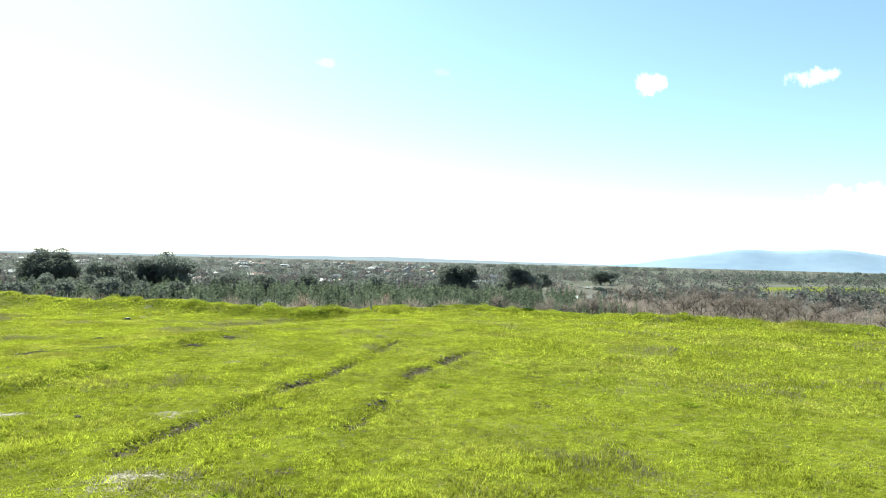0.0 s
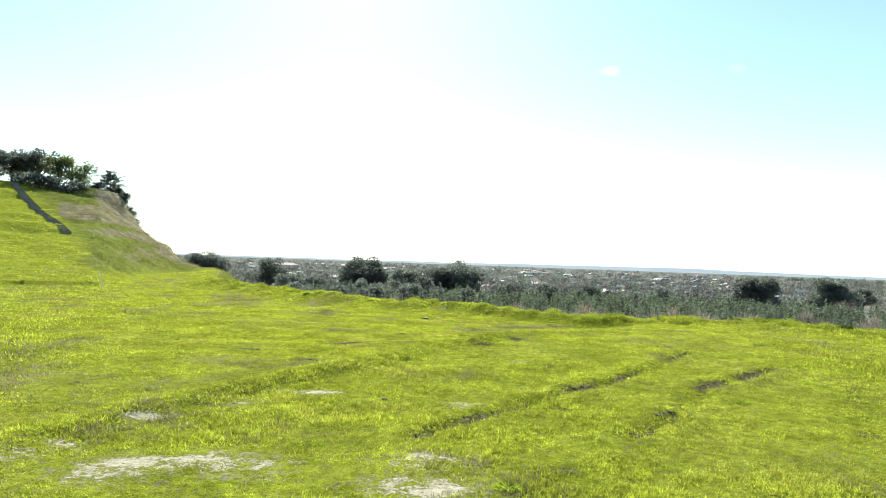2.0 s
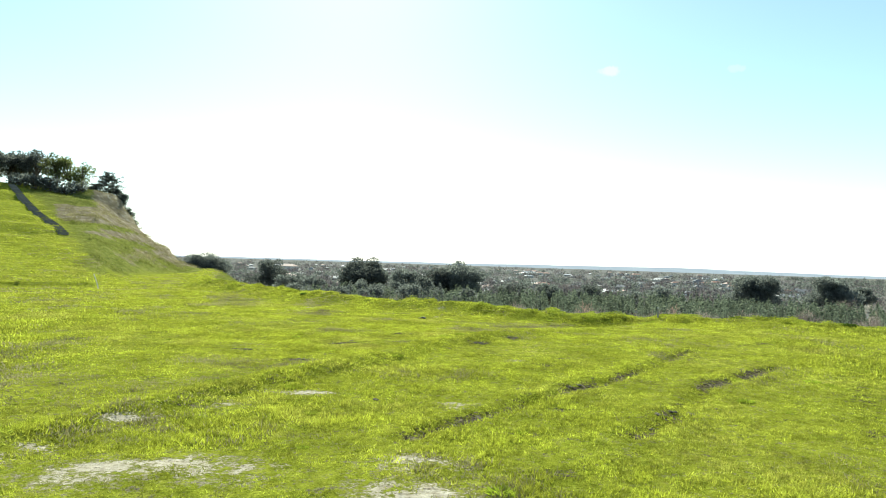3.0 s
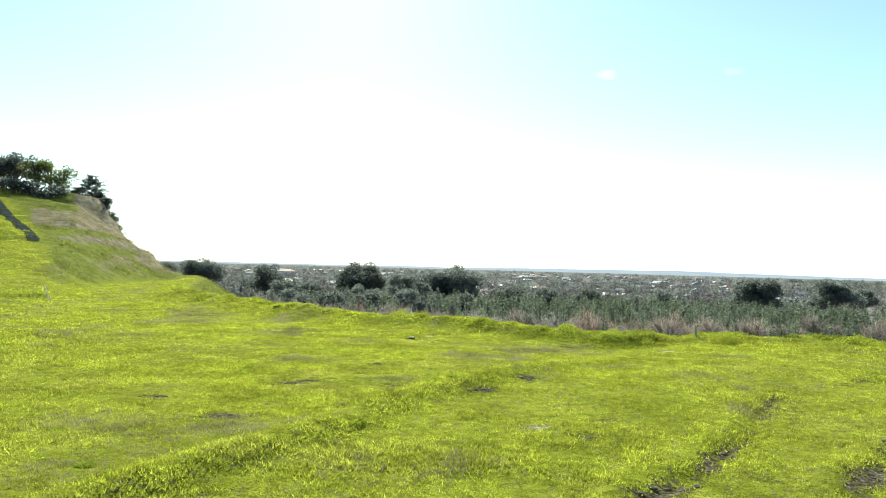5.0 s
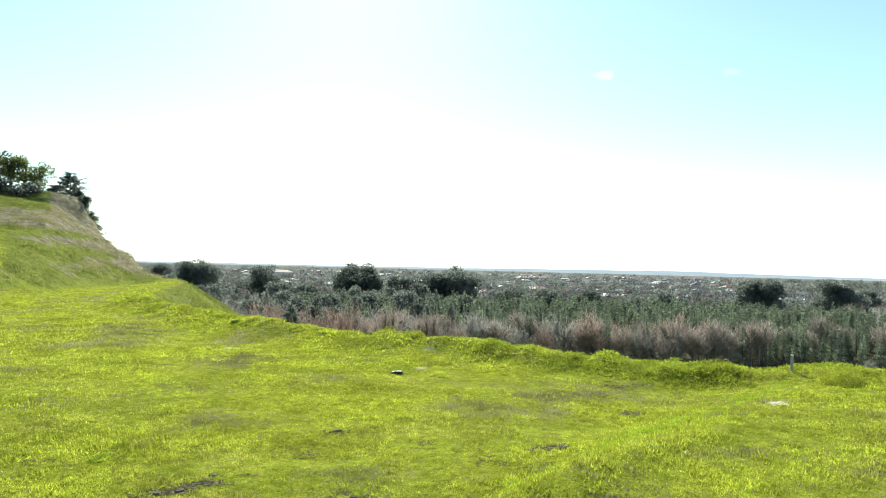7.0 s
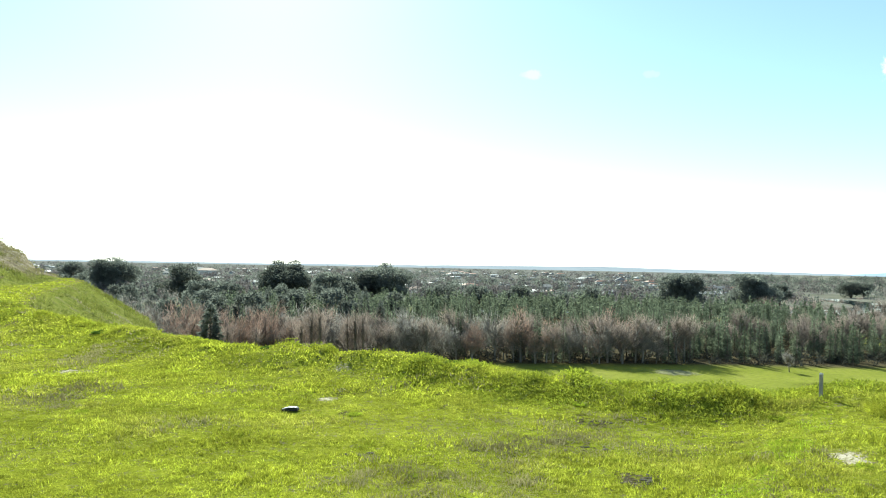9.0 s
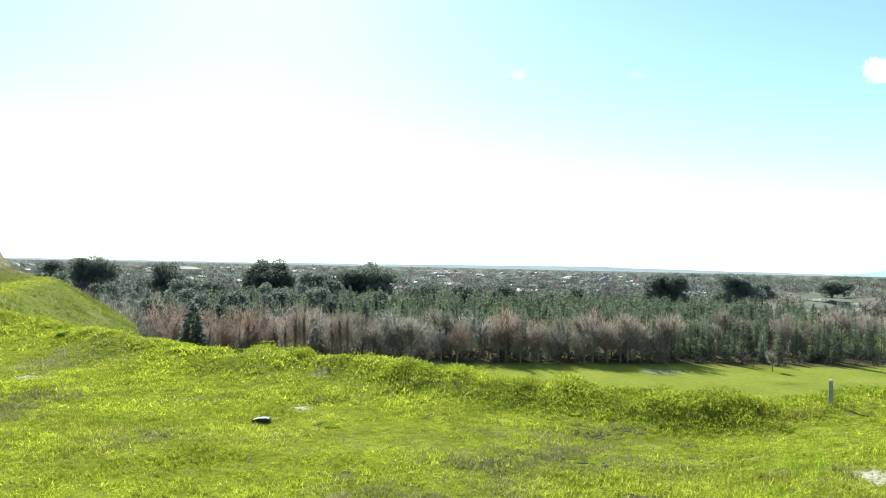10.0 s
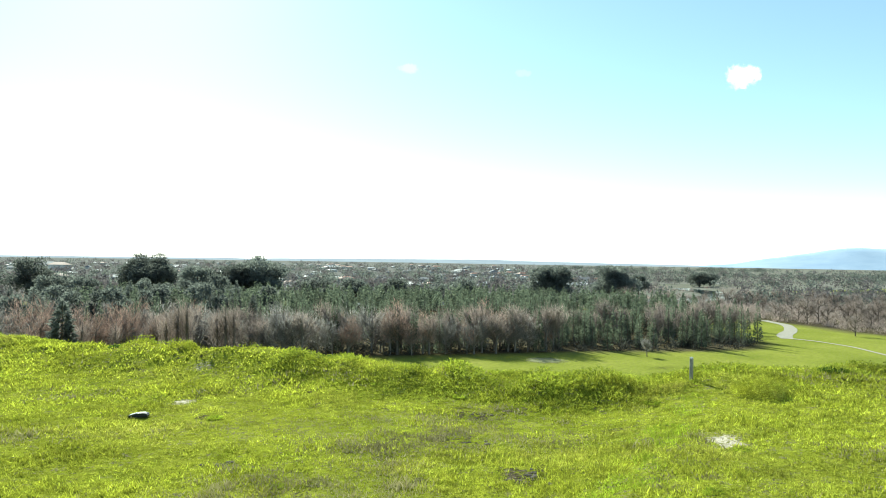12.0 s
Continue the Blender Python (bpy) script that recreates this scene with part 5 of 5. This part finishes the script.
def shelterbelts():
    """Rows of dark trees between the far fields."""
    g = np.random.default_rng(93)
    vs, fs, n = [], [], 0
    for _ in range(46):
        az, d = g.uniform(24, 64), g.uniform(850, 2600)
        x, y = d * math.sin(radians(az)), d * math.cos(radians(az)) + 10
        turn, length = g.uniform(-0.5, 0.9), g.uniform(40, 190)
        for q in np.arange(0, length, 6.5):
            px, py = x + q * math.cos(turn), y + q * math.sin(turn)
            if river_distance(np.array(px), np.array(py)) < 25:
                continue
            k, h = 48, g.uniform(5, 11)
            p = unit(g.normal(size=(k, 3))) * np.array((4.5, 4.5, h * 0.5)) * g.uniform(0.4, 1, (k, 1)) + np.array((px, py, VALLEY + h * 0.5))
            v, f = slivers(p, unit(g.normal(size=(k, 3)) + np.array((0, 0, 0.5))), h * 0.26, h * 0.16, g)
            vs.append(v)
            fs.append(f + n)
            n += len(v)
    tagged(part("shelterbelts", mesh_from("shelterbelts", np.concatenate(vs), np.concatenate(fs), CYPRESS)), "rows of dark shelter trees across the plain", "trees", kind="stuff")


def town():
    g = np.random.default_rng(83)
    roofs = [plain("roof_pale", (0.24, 0.245, 0.25), (0.38, 0.38, 0.385), 0.5, 0.6), plain("roof_grey", (0.10, 0.10, 0.105), (0.18, 0.18, 0.185), 0.5, 0.7), plain("roof_red", (0.20, 0.09, 0.06), (0.3, 0.15, 0.1), 0.5, 0.7)]
    wall = plain("house_wall", (0.36, 0.34, 0.31), (0.58, 0.56, 0.52), 0.4, 0.8)
    glass, tg = material("window_glass")
    finish(tg, (0.03, 0.04, 0.05), 0.1, spec=0.6)
    firsts = []
    for k, (mat, label) in enumerate(zip(roofs, ("pale-roofed house in the distant town", "grey-roofed house in the distant town", "red-roofed house in the distant town"))):
        L, W, H, R = ((7.5, 4.5, 3.0, 1.9), (6.5, 4.2, 3.2, 2.2), (6.0, 4.5, 5.2, 2.0))[k]
        root = thing("house", label, "house", "houses of the distant town")
        bm = bmesh.new()
        box_bm(bm, (-L, -W, -0.5), (L, W, H))
        bm_part("wall", bm, wall, root)
        bm = bmesh.new()
        a = [bm.verts.new(p) for p in ((-L - 0.5, -W - 0.5, H), (L + 0.5, -W - 0.5, H), (L + 0.5, W + 0.5, H), (-L - 0.5, W + 0.5, H), (-L * 0.6, 0, H + R), (L * 0.6, 0, H + R))]
        for face in ((0, 1, 5, 4), (2, 3, 4, 5), (1, 2, 5), (3, 0, 4), (3, 2, 1, 0)):
            bm.faces.new([a[i] for i in face])
        bm_part("roof", bm, mat, root)
        for x in (-L * 0.6, 0.2, L * 0.6):
            bm = bmesh.new()
            box_bm(bm, (x - 0.9, -W - 0.06, 1.0), (x + 0.9, -W - 0.003, 2.3))
            bm_part("window", bm, glass, root)
        firsts.append(root)
    done = [0, 0, 0]
    homes = [None] * 3
    for i in range(330):
        az = g.uniform(-34, 24) if g.random() < 0.85 else g.uniform(24, 40)
        d = 470 * (2000 / 470) ** g.random()
        if az > 22:
            d = g.uniform(480, 900)
        x, y = d * math.sin(radians(az)), d * math.cos(radians(az)) + 10
        if river_distance(np.array(x), np.array(y)) < 30 or fields(np.array(x), np.array(y)) > 0 or 31 < az < 40:
            continue
        k = int(g.choice(3, p=(0.3, 0.48, 0.22)))
        s = g.uniform(0.7, 1.05) * (1.7 if g.random() < 0.05 and d > 900 else 1.0)
        m = Matrix.LocRotScale((x, y, float(height(x, y, False))), Euler((0, 0, g.uniform(-0.6, 0.6) + (1.57 if g.random() < 0.4 else 0))), (s, s, s * 0.95))
        if homes[k] is None:
            homes[k] = m
        else:
            copy_thing(firsts[k], m)
    for ob, m in zip(firsts, homes):
        ob.matrix_basis = m


def mountains():
    """The haze-blue range across the plain, and low haze-pale rises along the skyline."""
    # distance haze is put into the base colours of range and rises
    hazy, t = material("haze_blue_range")
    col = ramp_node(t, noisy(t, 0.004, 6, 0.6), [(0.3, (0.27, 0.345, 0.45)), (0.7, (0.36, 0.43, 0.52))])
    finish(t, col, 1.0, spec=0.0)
    pale = plain("haze_pale_rise", (0.27, 0.30, 0.34), (0.36, 0.385, 0.42), 0.004, 1.0, 0.0, spec=0.0)
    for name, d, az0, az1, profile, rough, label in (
            ("mountain_range", 4700, 36, 72, ([36, 38.5, 41.5, 44, 46, 48.2, 50, 52.4, 54, 55.5, 58, 62, 72], [-0.2, 0.0, 0.58, 0.95, 1.32, 1.2, 1.2, 1.42, 1.2, 0.9, 0.75, 0.5, 0.2]), 6, "mountain range on the horizon, coloured blue for haze"),
            ("low_hills", 4300, -50, 36, ([-50, -10, 0, 8, 14, 19, 24, 30, 36], [-0.22, -0.2, -0.16, -0.06, -0.02, 0.02, -0.05, -0.12, -0.2]), 3, "low rise along the skyline, coloured pale for haze")):
        az = np.linspace(az0, az1, 260)
        el = np.interp(az, *profile)
        for _ in range(60):
            el[1:-1] = (el[:-2] + 2 * el[1:-1] + el[2:]) / 4
        top = 1.8 + d * np.tan(np.radians(el)) + rough * fbm(az * 0.45, az * 0, 4, 9)
        v, f = [], []
        for s, (back, frac) in enumerate(((-420, 0.0), (-220, 0.45), (-90, 0.8), (0, 1.0), (160, 0.5))):
            for i, a in enumerate(az):
                z = VALLEY - 2 + (top[i] - VALLEY + 2) * frac 
                v.append(((d + back) * math.sin(radians(a)), (d + back) * math.cos(radians(a)), float(z)))
        n = len(az)
        for s in range(4):
            for i in range(n - 1):
                f.append((s * n + i, s * n + i + 1, (s + 1) * n + i + 1, (s + 1) * n + i))
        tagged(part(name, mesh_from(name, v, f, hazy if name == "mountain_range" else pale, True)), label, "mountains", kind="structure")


valley()
right_bank_trees()
far_woods()
shelterbelts()
town()
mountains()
